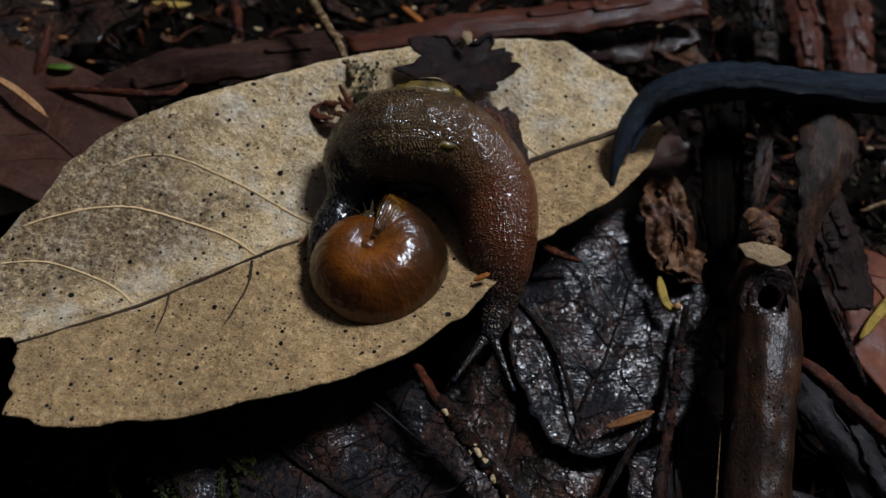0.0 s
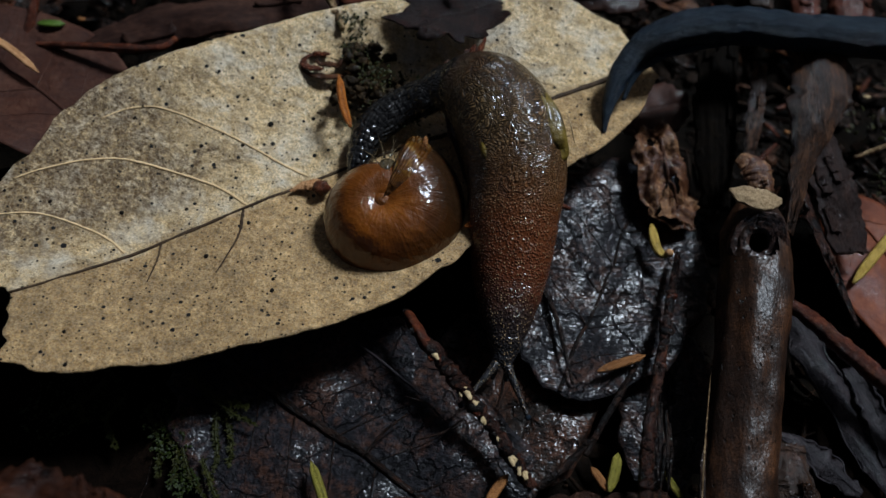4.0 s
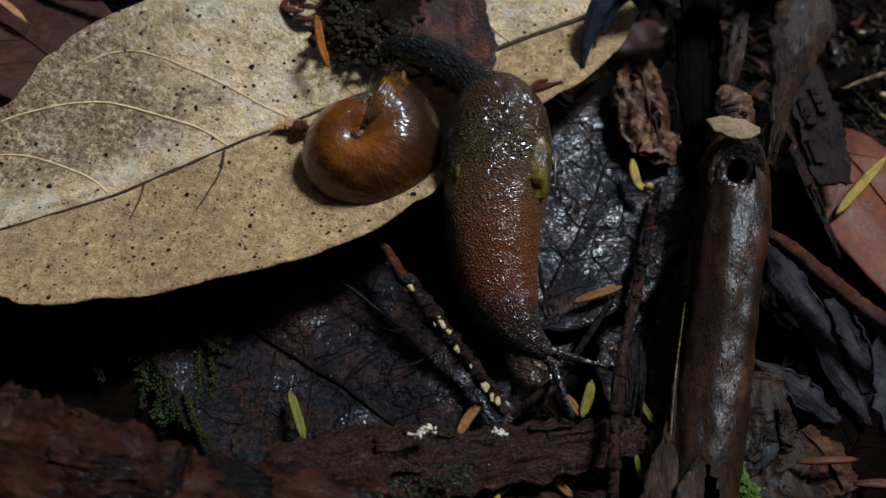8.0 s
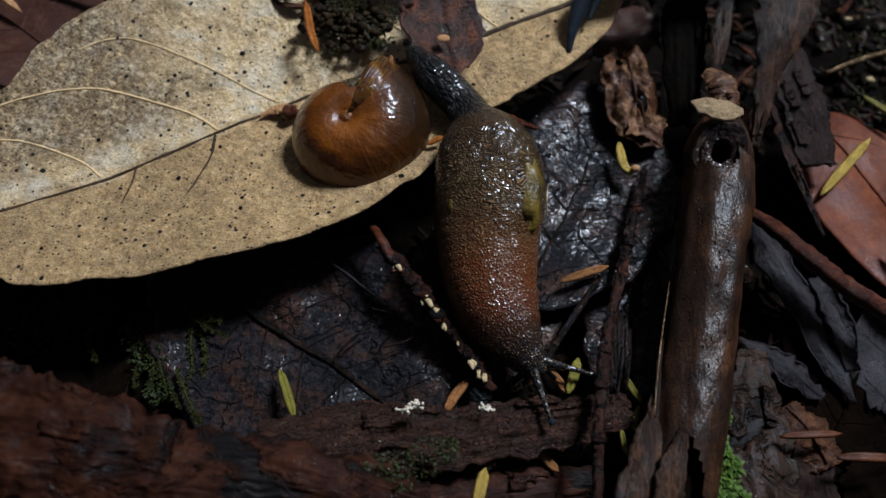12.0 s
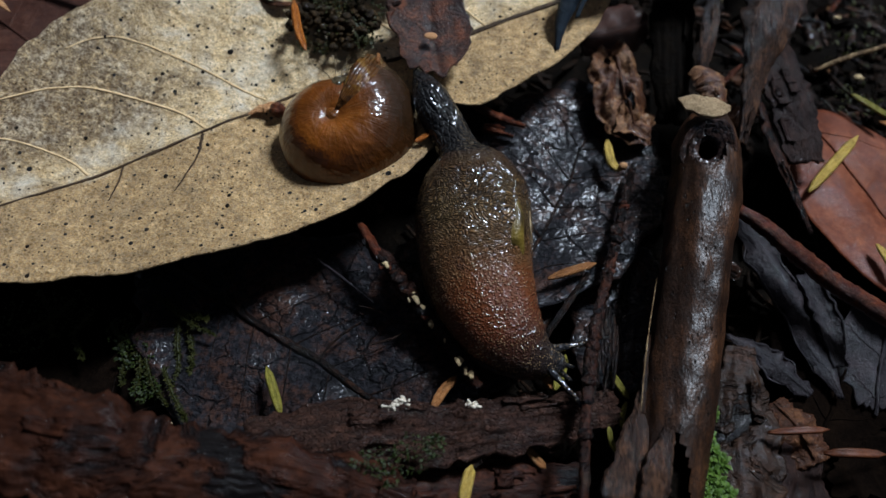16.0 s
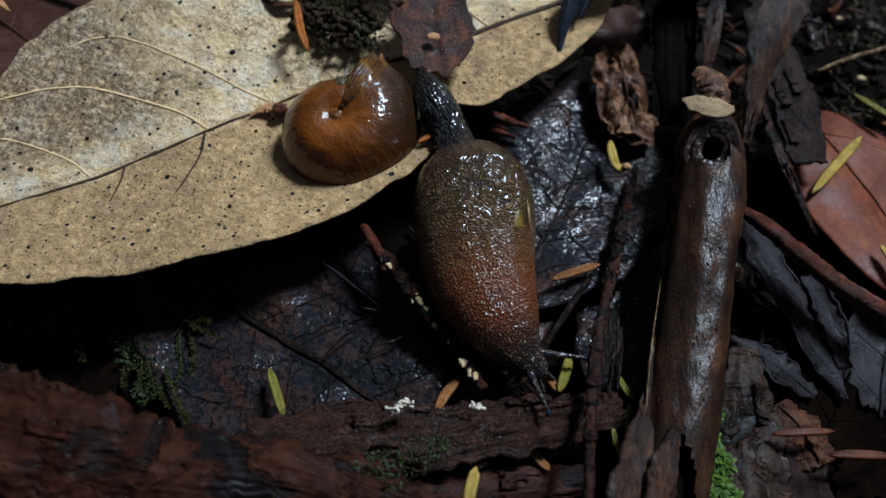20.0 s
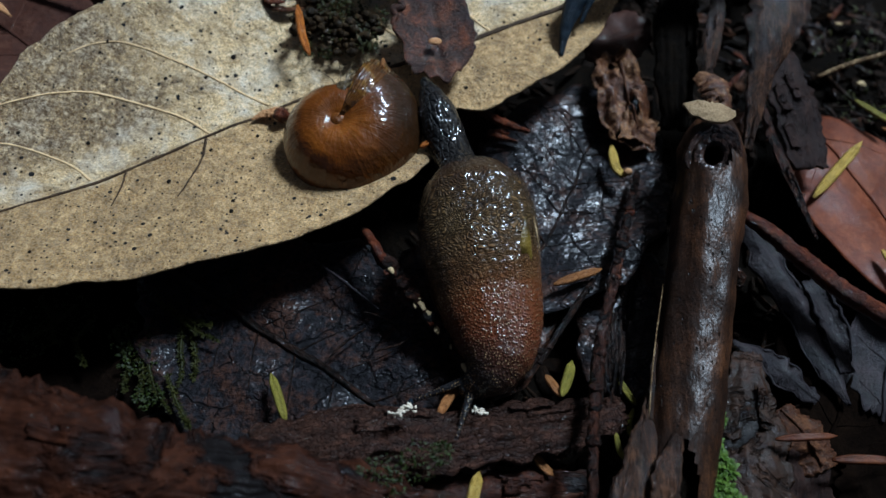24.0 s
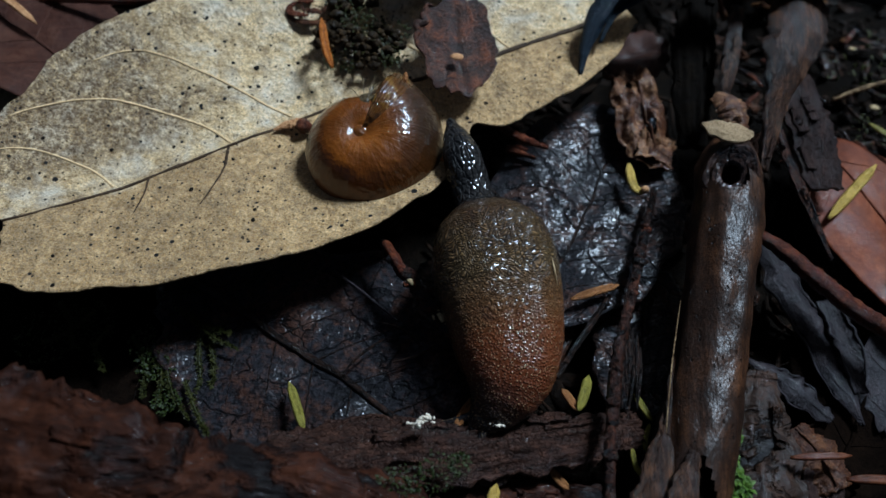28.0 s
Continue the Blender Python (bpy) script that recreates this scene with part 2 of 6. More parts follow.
def litter(name, dark, mid, light, scale=0.35, rough=(0.35, 0.8), bump=0.35, net=0.0, coat=0.0, stretch=(1, 1, 1), spec=0.12, cracks=0.0, wet=0.0):
    """Damp dead plant matter in three tones, with grain, stains and, if wanted, a net of fine veins."""
    k = Nodes(name)
    co = k.stretch(stretch)
    a = k.noise(scale, 6, 0.65, co, 0.6)
    b = k.noise(scale * 7, 5, 0.7, co)
    f = k.math("MULTIPLY_ADD", b, 0.45, k.math("MULTIPLY", a, 0.62))
    col = k.ramp(f, [(0.33, dark), (0.52, mid), (0.72, light)])
    fine = k.noise(scale * 22, 3, 0.7, co)
    col = k.mix(k.math("MULTIPLY", fine, 0.55), col, dark)
    r = k.math("MULTIPLY_ADD", a, rough[1] - rough[0], rough[0])
    layers = [(a, 0.6, 1.2 * bump), (b, 0.7, 0.6 * bump), (fine, 0.5, 0.25 * bump, 0)]
    if net:
        e = k.cells(net, "DISTANCE_TO_EDGE", k.co)
        edge = k.ramp(e.outputs["Distance"], [(0.0, 0.0), (0.12, 1.0)])
        layers.append((edge, 0.8, 0.35))
        e2 = k.cells(net * 3.1, "DISTANCE_TO_EDGE", k.co)
        layers.append((k.ramp(e2.outputs["Distance"], [(0.0, 0.0), (0.2, 1.0)]), 0.4, 0.15))
    if cracks:
        cr = k.ramp(k.noise(cracks, 5, 0.65, co, 1.2), [(0.42, 0.0), (0.5, 1.0)])
        col = k.mix(cr, (0.004, 0.003, 0.003), col)
        layers.append((cr, 0.9, 0.9))
    if wet:
        # water stands in broken patches and darkens what it soaks
        patch = k.ramp(k.noise(0.22, 6, 0.7, None, 0.6), [(0.42, 0.0), (0.58, 1.0)])
        col = k.mix(k.math("MULTIPLY", patch, 0.35), col, dark)
        coat = k.math("MULTIPLY_ADD", patch, wet, coat)
        k.film = 0.8
    k.bump(*layers)
    return k.out(col, r, spec, coat, 0.1 if wet else 0.2)


def wet_leaf(name, dark, mid, light):
    """Sodden leaf: blistered between the veins, pitted, with a broken film of water."""
    k = Nodes(name)
    k.film = 1.0
    a = k.noise(0.1, 5, 0.6, None, 0.8)
    b = k.noise(0.7, 5, 0.7)
    pit = k.noise(2.6, 3, 0.7)
    warp = k.node("ShaderNodeVectorMath", operation="ADD")
    n3 = k.node("ShaderNodeTexNoise")
    n3.inputs["Scale"].default_value = 0.22
    n3.inputs["Detail"].default_value = 4.0
    k.link(k.co, n3.inputs["Vector"])
    sc = k.node("ShaderNodeVectorMath", operation="SCALE")
    k.link(n3.outputs["Color"], sc.inputs[0])
    sc.inputs["Scale"].default_value = 7.0
    k.link(k.co, warp.inputs[0])
    k.link(sc.outputs[0], warp.inputs[1])
    e = k.cells(0.09, "DISTANCE_TO_EDGE", warp.outputs[0])
    vein = k.math("MAXIMUM", k.ramp(e.outputs["Distance"], [(0.0, 0.0), (0.035, 1.0)]), k.ramp(k.noise(0.3, 3, 0.6), [(0.5, 0.0), (0.62, 1.0)]))
    e2 = k.cells(0.5, "DISTANCE_TO_EDGE", warp.outputs[0])
    net = k.ramp(e2.outputs["Distance"], [(0.0, 0.0), (0.22, 1.0)])
    f = k.math("MULTIPLY_ADD", b, 0.4, k.math("MULTIPLY", a, 0.65))
    col = k.ramp(f, [(0.4, dark), (0.5, mid), (0.6, light)])
    col = k.mix(vein, (dark[0] * 0.4, dark[1] * 0.4, dark[2] * 0.4), col)
    rot = k.ramp(k.noise(0.9, 5, 0.75), [(0.44, 1.0), (0.52, 0.0)])
    col = k.mix(k.math("MULTIPLY", rot, 0.8), col, (dark[0] * 0.3, dark[1] * 0.3, dark[2] * 0.3))
    film = k.ramp(k.noise(0.2, 6, 0.7, None, 0.6), [(0.44, 0.0), (0.56, 1.0)])
    film = k.math("MULTIPLY", film, k.math("SUBTRACT", 1.0, k.math("MULTIPLY", rot, 0.75)))
    film = k.math("MULTIPLY", film, k.math("MULTIPLY_ADD", vein, 0.85, 0.15))
    film = k.math("MULTIPLY", film, k.ramp(k.noise(1.7, 3, 0.7), [(0.42, 0.05), (0.52, 1.0)]))
    k.bump((k.noise(0.09, 1.5, 0.5), 0.8, 2.2, 0.7), (vein, 0.8, 0.6), (net, 0.4, 0.2, 0.8), (b, 0.7, 0.6, 0.06), (pit, 0.9, 0.3, 0.03), (k.noise(0.35, 1, 0.5), 0.6, 0.45), (k.noise(0.85, 1, 0.5, k.stretch((0.6, 1.5, 1))), 1.0, 0.2))
    return k.out(col, k.math("MULTIPLY_ADD", film, -0.12, 0.58), 0.1, k.math("MULTIPLY_ADD", film, 0.7, 0.06), 0.22)


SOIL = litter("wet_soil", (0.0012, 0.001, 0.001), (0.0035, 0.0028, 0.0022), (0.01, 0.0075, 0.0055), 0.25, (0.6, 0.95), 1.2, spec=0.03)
HUMUS = litter("humus_crumbs", (0.002, 0.0014, 0.0011), (0.007, 0.0045, 0.003), (0.035, 0.018, 0.01), 0.4, (0.35, 0.7), 0.8, spec=0.06)
FRASS = litter("frass", (0.004, 0.003, 0.0016), (0.022, 0.015, 0.0075), (0.12, 0.08, 0.038), 0.35, (0.4, 0.7), 0.8, spec=0.1, wet=0.25)
WET_LEAF = wet_leaf("wet_black_leaf", (0.003, 0.003, 0.0045), (0.011, 0.0125, 0.02), (0.034, 0.0175, 0.0145))
WET_BROWN = wet_leaf("wet_brown_leaf", (0.004, 0.003, 0.0025), (0.013, 0.008, 0.006), (0.05, 0.022, 0.014))
RED_LEAF = litter("red_brown_leaf", (0.045, 0.0105, 0.005), (0.13, 0.038, 0.0185), (0.25, 0.095, 0.055), 0.1, (0.45, 0.65), 0.5, spec=0.1, wet=0.08)
PURPLE_LEAF = litter("purple_brown_leaf", (0.016, 0.006, 0.0045), (0.048, 0.02, 0.015), (0.09, 0.048, 0.037), 0.14, (0.45, 0.65), 0.5, spec=0.12, wet=0.25)
GREY_LEAF = litter("grey_leaf", (0.004, 0.0035, 0.005), (0.013, 0.0115, 0.017), (0.04, 0.034, 0.046), 0.2, (0.4, 0.6), 0.8, spec=0.12, wet=0.25)
DRY_BROWN = litter("dry_brown_leaf", (0.011, 0.004, 0.002), (0.055, 0.021, 0.01), (0.22, 0.11, 0.058), 0.3, (0.4, 0.7), 0.9, spec=0.12, wet=0.25)
BARK = litter("red_bark", (0.004, 0.0018, 0.0013), (0.027, 0.009, 0.0055), (0.09, 0.032, 0.018), 0.2, (0.4, 0.7), 1.3, stretch=(0.5, 1, 1), cracks=0.07, spec=0.08, coat=0.06, wet=0.225)
GRAIN_BARK = litter("granular_bark", (0.007, 0.0035, 0.003), (0.034, 0.0165, 0.0125), (0.12, 0.062, 0.05), 0.6, (0.4, 0.7), 1.3, stretch=(0.6, 1, 1), net=0.9, spec=0.1, coat=0.1, wet=0.2)
SMOOTH_BARK = litter("smooth_red_bark", (0.022, 0.007, 0.005), (0.07, 0.023, 0.015), (0.13, 0.05, 0.035), 0.15, (0.45, 0.7), 0.6, stretch=(0.4, 1, 1), spec=0.06, wet=0.25)
DULL_BARK = litter("dull_purple_bark", (0.008, 0.004, 0.0035), (0.03, 0.016, 0.014), (0.075, 0.042, 0.036), 0.12, (0.45, 0.7), 0.6, stretch=(0.4, 1, 1), spec=0.06, wet=0.25)
PURPLE_WOOD = litter("dark_purple_wood", (0.005, 0.003, 0.003), (0.017, 0.009, 0.0085), (0.05, 0.028, 0.025), 0.3, (0.4, 0.7), 1.2, stretch=(1, 0.3, 1), spec=0.08, wet=0.12)
# near-black leaf tone that stands in for shade over the litter
SHADE_LEAF = litter("shade_dark_leaf", (0.0012, 0.001, 0.001), (0.004, 0.003, 0.0028), (0.008, 0.0055, 0.0045), 0.15, (0.75, 0.95), 0.8, spec=0.0)
TORN = litter("torn_purple_leaf", (0.008, 0.0045, 0.0045), (0.044, 0.023, 0.02), (0.24, 0.09, 0.045), 0.2, (0.4, 0.65), 1.4, spec=0.12, coat=0.12, wet=0.4)
CRUMPLED = litter("crumpled_brown_leaf", (0.014, 0.0045, 0.002), (0.085, 0.033, 0.014), (0.5, 0.31, 0.18), 0.14, (0.35, 0.6), 1.2, spec=0.2, coat=0.1, wet=0.35)
SOFT_BARK = litter("sodden_bark", (0.004, 0.0016, 0.001), (0.023, 0.008, 0.0048), (0.07, 0.026, 0.015), 0.09, (0.5, 0.75), 1.2, stretch=(0.7, 1, 1), spec=0.05, cracks=0.06, wet=0.125)
BARK_DARK = litter("dark_bark", (0.005, 0.003, 0.002), (0.02, 0.0105, 0.0065), (0.07, 0.035, 0.022), 0.25, (0.35, 0.6), 0.7, stretch=(0.5, 0.8, 1), cracks=0.1, wet=0.25)
def stick_material():
    """Sodden barkless wood: dark brown fibres, black pits and cracks, a broken film of water."""
    k = Nodes("wet_stick")
    co = k.stretch((1, 0.12, 0.8))
    fib = k.noise(1.5, 6, 0.7, co, 0.5)
    big = k.noise(0.1, 5, 0.65)
    fine = k.noise(3.2, 4, 0.75)
    f = k.math("MULTIPLY_ADD", fib, 0.35, k.math("MULTIPLY", big, 0.7))
    col = k.ramp(f, [(0.38, (0.006, 0.0026, 0.0013)), (0.52, (0.022, 0.0092, 0.004)), (0.66, (0.075, 0.032, 0.013))])
    pit = k.cells(0.8, "F1", k.stretch((1.4, 0.7, 1)))
    sel = k.node("ShaderNodeSeparateColor")
    k.link(pit.outputs["Color"], sel.inputs[0])
    hole = k.math("MULTIPLY", k.ramp(pit.outputs["Distance"], [(0.16, 1.0), (0.26, 0.0)]), k.math("GREATER_THAN", sel.outputs[0], 0.8))
    crack = k.ramp(k.noise(0.5, 5, 0.6, co, 1.0), [(0.3, 1.0), (0.34, 0.0)])
    dark = k.math("MAXIMUM", hole, crack)
    col = k.mix(k.math("MULTIPLY", dark, 0.9), col, (0.003, 0.002, 0.0015))
    rough = k.ramp(fine, [(0.45, 1.0), (0.54, 0.0)])
    col = k.mix(k.math("MULTIPLY", rough, 0.6), col, (0.006, 0.004, 0.003))
    film = k.math("MULTIPLY", k.ramp(big, [(0.35, 0.26), (0.6, 0.52)]), k.math("SUBTRACT", 1.0, k.math("MAXIMUM", dark, k.math("MULTIPLY", rough, 0.7))))
    k.film = 1.0
    k.bump((fib, 0.6, 0.25, 0.05), (k.math("SUBTRACT", 1.0, dark), 0.8, 0.4), (fine, 1.0, 0.26, 0.03), (k.noise(1.7, 1, 0.5, k.stretch((1, 0.6, 0.8))), 1.0, 0.12), (k.noise(0.22, 1, 0.5, k.stretch((1, 0.4, 0.8))), 0.5, 0.12))
    return k.out(col, 0.6, 0.08, film, 0.36)


STICK = stick_material()
STRIP = litter("torn_wood", (0.004, 0.002, 0.0015), (0.022, 0.0105, 0.0065), (0.19, 0.1, 0.06), 0.5, (0.4, 0.7), 1.1, stretch=(1, 0.15, 0.6), spec=0.12, wet=0.3)
BLACK_STALK = litter("black_stalk", (0.0018, 0.005, 0.013), (0.005, 0.016, 0.036), (0.03, 0.06, 0.1), 0.45, (0.4, 0.65), 1.8, stretch=(0.3, 1, 1), spec=0.12, coat=0.06, wet=0.175)
RED_TWIG = litter("red_twig", (0.012, 0.003, 0.0016), (0.085, 0.02, 0.009), (0.3, 0.1, 0.048), 0.4, (0.3, 0.55), 1.6, coat=0.12, wet=0.35)
RUSTY_TWIG = litter("rusty_dark_twig", (0.004, 0.0022, 0.0018), (0.024, 0.008, 0.005), (0.14, 0.05, 0.028), 0.5, (0.35, 0.6), 1.4, coat=0.1, cracks=0.25, wet=0.3)
MOTTLED_TWIG = litter("mottled_twig", (0.02, 0.012, 0.007), (0.11, 0.075, 0.042), (0.6, 0.5, 0.34), 0.45, (0.4, 0.7), 0.5)
DARK_TWIG = litter("dark_twig", (0.003, 0.002, 0.0018), (0.011, 0.006, 0.0045), (0.07, 0.03, 0.018), 0.6, (0.35, 0.6), 1.4, coat=0.16, cracks=0.3, wet=0.35)
PALE_TWIG = litter("lichen_twig", (0.08, 0.055, 0.035), (0.3, 0.24, 0.16), (0.7, 0.62, 0.46), 0.35, (0.4, 0.7), 0.4)
CHIP = litter("pale_chip", (0.06, 0.04, 0.025), (0.45, 0.36, 0.25), (0.76, 0.68, 0.54), 1.9, (0.5, 0.8), 0.9)
PALE_WOOD = litter("pale_wood", (0.15, 0.08, 0.04), (0.38, 0.22, 0.12), (0.55, 0.4, 0.26), 0.5, (0.5, 0.8), 0.3)
ORANGE = litter("orange_needle", (0.165, 0.0468, 0.0083), (0.5, 0.17, 0.03), (0.62, 0.27, 0.07), 0.8, (0.3, 0.5), 0.7, wet=0.15)
TAN = litter("tan_needle", (0.077, 0.033, 0.0138), (0.3, 0.14, 0.055), (0.42, 0.24, 0.11), 0.8, (0.35, 0.6), 0.7, wet=0.15)
YELLOW = litter("yellow_needle", (0.143, 0.099, 0.022), (0.52, 0.4, 0.1), (0.64, 0.55, 0.24), 0.8, (0.35, 0.5), 0.7, wet=0.15)
GREEN = litter("green_needle", (0.0495, 0.0523, 0.0088), (0.22, 0.22, 0.045), (0.36, 0.34, 0.1), 0.8, (0.35, 0.5), 0.7, wet=0.15)
RUST = litter("rusty_splinter", (0.03, 0.009, 0.004), (0.085, 0.028, 0.013), (0.17, 0.07, 0.035), 0.4, (0.35, 0.6), 0.3, wet=0.25)
LICHEN = litter("pale_lichen", (0.2, 0.15, 0.08), (0.5, 0.43, 0.29), (0.72, 0.66, 0.5), 1.1, (0.5, 0.8), 0.4)
MOSS = litter("moss", (0.004, 0.007, 0.0015), (0.01, 0.018, 0.0035), (0.03, 0.05, 0.011), 0.6, (0.4, 0.6), 0.1)
OLIVE_MOSS = litter("olive_moss", (0.005, 0.007, 0.0018), (0.015, 0.019, 0.0045), (0.042, 0.046, 0.013), 0.6, (0.4, 0.6), 0.1)
MOSS_BRIGHT = litter("bright_moss", (0.016, 0.04, 0.007), (0.045, 0.1, 0.017), (0.13, 0.22, 0.05), 0.7, (0.35, 0.6), 0.1)
BLACK_SCRAP = litter("black_scrap", (0.004, 0.003, 0.0032), (0.012, 0.008, 0.0095), (0.045, 0.02, 0.017), 0.2, (0.5, 0.8), 1.4, spec=0.04, wet=0.35)
WHITE = litter("white_mould", (0.4, 0.4, 0.38), (0.62, 0.63, 0.62), (0.8, 0.8, 0.8), 0.8, (0.5, 0.8), 0.2)
VEIN_PALE = litter("pale_vein", (0.3, 0.22, 0.13), (0.62, 0.51, 0.34), (0.76, 0.67, 0.5), 0.7, (0.5, 0.8), 0.2)
SPECK = litter("black_speck", (0.003, 0.0025, 0.002), (0.006, 0.005, 0.004), (0.012, 0.01, 0.008), 0.8, (0.6, 0.9), 0.3, spec=0.1)
VEIN_DARK = litter("dark_vein", (0.015, 0.01, 0.007), (0.04, 0.027, 0.018), (0.1, 0.07, 0.045), 0.4, (0.45, 0.7), 0.2)


def tan_leaf_material():
    """Weathered tan leaf: pale grey above the midrib, warmer below it, with black fungal specks and a brown-stained base."""
    k = Nodes("tan_dead_leaf")
    at = k.node("ShaderNodeAttribute", attribute_name="plan")
    sep = k.node("ShaderNodeSeparateXYZ")
    k.link(at.outputs["Vector"], sep.inputs[0])
    s, w = sep.outputs[0], sep.outputs[1]
    big = k.noise(0.07, 5, 0.6, None, 0.8)
    mid = k.noise(0.45, 6, 0.7)
    fine = k.noise(2.3, 4, 0.8)
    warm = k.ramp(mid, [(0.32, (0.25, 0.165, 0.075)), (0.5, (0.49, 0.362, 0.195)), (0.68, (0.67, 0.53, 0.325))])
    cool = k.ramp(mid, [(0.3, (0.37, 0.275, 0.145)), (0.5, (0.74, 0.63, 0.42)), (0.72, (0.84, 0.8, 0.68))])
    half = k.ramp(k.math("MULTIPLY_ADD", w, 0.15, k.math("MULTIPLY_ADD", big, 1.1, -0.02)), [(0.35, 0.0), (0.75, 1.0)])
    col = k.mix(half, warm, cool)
    blotch = k.ramp(big, [(0.36, 1.0), (0.5, 0.0)])
    col = k.mix(k.math("MULTIPLY", blotch, 0.42), col, (0.2, 0.12, 0.055))
    grain = k.ramp(fine, [(0.4, 1.0), (0.56, 0.0)])
    col = k.mix(k.math("MULTIPLY", grain, 0.6), col, (0.1, 0.062, 0.03))
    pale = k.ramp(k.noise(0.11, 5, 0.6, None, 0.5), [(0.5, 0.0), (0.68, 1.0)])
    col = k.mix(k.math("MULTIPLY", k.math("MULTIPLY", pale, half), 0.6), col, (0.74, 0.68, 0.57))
    dirt = k.ramp(k.noise(0.28, 8, 0.8, None, 0.3), [(0.48, 0.0), (0.62, 1.0)])
    col = k.mix(k.math("MULTIPLY", dirt, 0.42), col, (0.1, 0.065, 0.035))
    # brown mottling near the torn base, above the midrib
    base = k.ramp(k.math("MULTIPLY_ADD", s, -0.017, k.math("MULTIPLY_ADD", big, 1.1, 0.52)), [(0.22, 0.0), (0.52, 1.0)])
    up = k.ramp(k.math("MULTIPLY_ADD", w, 0.06, 0.3), [(0.0, 0.4), (0.55, 0.3), (1.0, 1.0)])
    mott = k.ramp(k.noise(0.7, 8, 0.85), [(0.4, 0.0), (0.54, 1.0)])
    col = k.mix(k.math("MULTIPLY", k.math("MULTIPLY", base, up), k.math("MULTIPLY_ADD", mott, 0.8, 0.15)), col, (0.085, 0.043, 0.014))
    # fungal specks of two sizes
    dots = None
    for sc, keep, size in ((0.17, 0.3, 0.085), (0.42, 0.5, 0.15), (1.1, 0.72, 0.22)):
        c = k.cells(sc)
        sel = k.node("ShaderNodeSeparateColor")
        k.link(c.outputs["Color"], sel.inputs[0])
        near = k.math("LESS_THAN", c.outputs["Distance"], k.math("MULTIPLY_ADD", sel.outputs[1], size * 0.7, size * 0.6))
        d = k.math("MULTIPLY", near, k.math("GREATER_THAN", sel.outputs[0], keep))
        dots = d if dots is None else k.math("MAXIMUM", dots, d)
    quilt = k.cells(0.5, "DISTANCE_TO_EDGE", k.stretch((1, 1, 0)))
    puff = k.ramp(quilt.outputs["Distance"], [(0.0, 0.0), (0.35, 1.0)])
    net = k.cells(1.1, "DISTANCE_TO_EDGE")
    netr = k.ramp(net.outputs["Distance"], [(0.0, 1.0), (0.18, 0.0)])
    col = k.mix(k.math("MULTIPLY", netr, 0.14), col, (0.62, 0.53, 0.4))
    col = k.mix(dots, col, (0.003, 0.0025, 0.002))
    k.bump((big, 0.6, 1.2), (k.noise(0.22, 3, 0.6), 0.8, 1.4), (puff, 0.7, 0.28), (mid, 0.9, 0.7), (netr, 0.4, 0.16), (fine, 1.0, 0.3), (dots, 0.5, 0.15))
    return k.out(col, k.math("MULTIPLY_ADD", big, -0.4, 0.68), 0.22)


TAN_LEAF = tan_leaf_material()


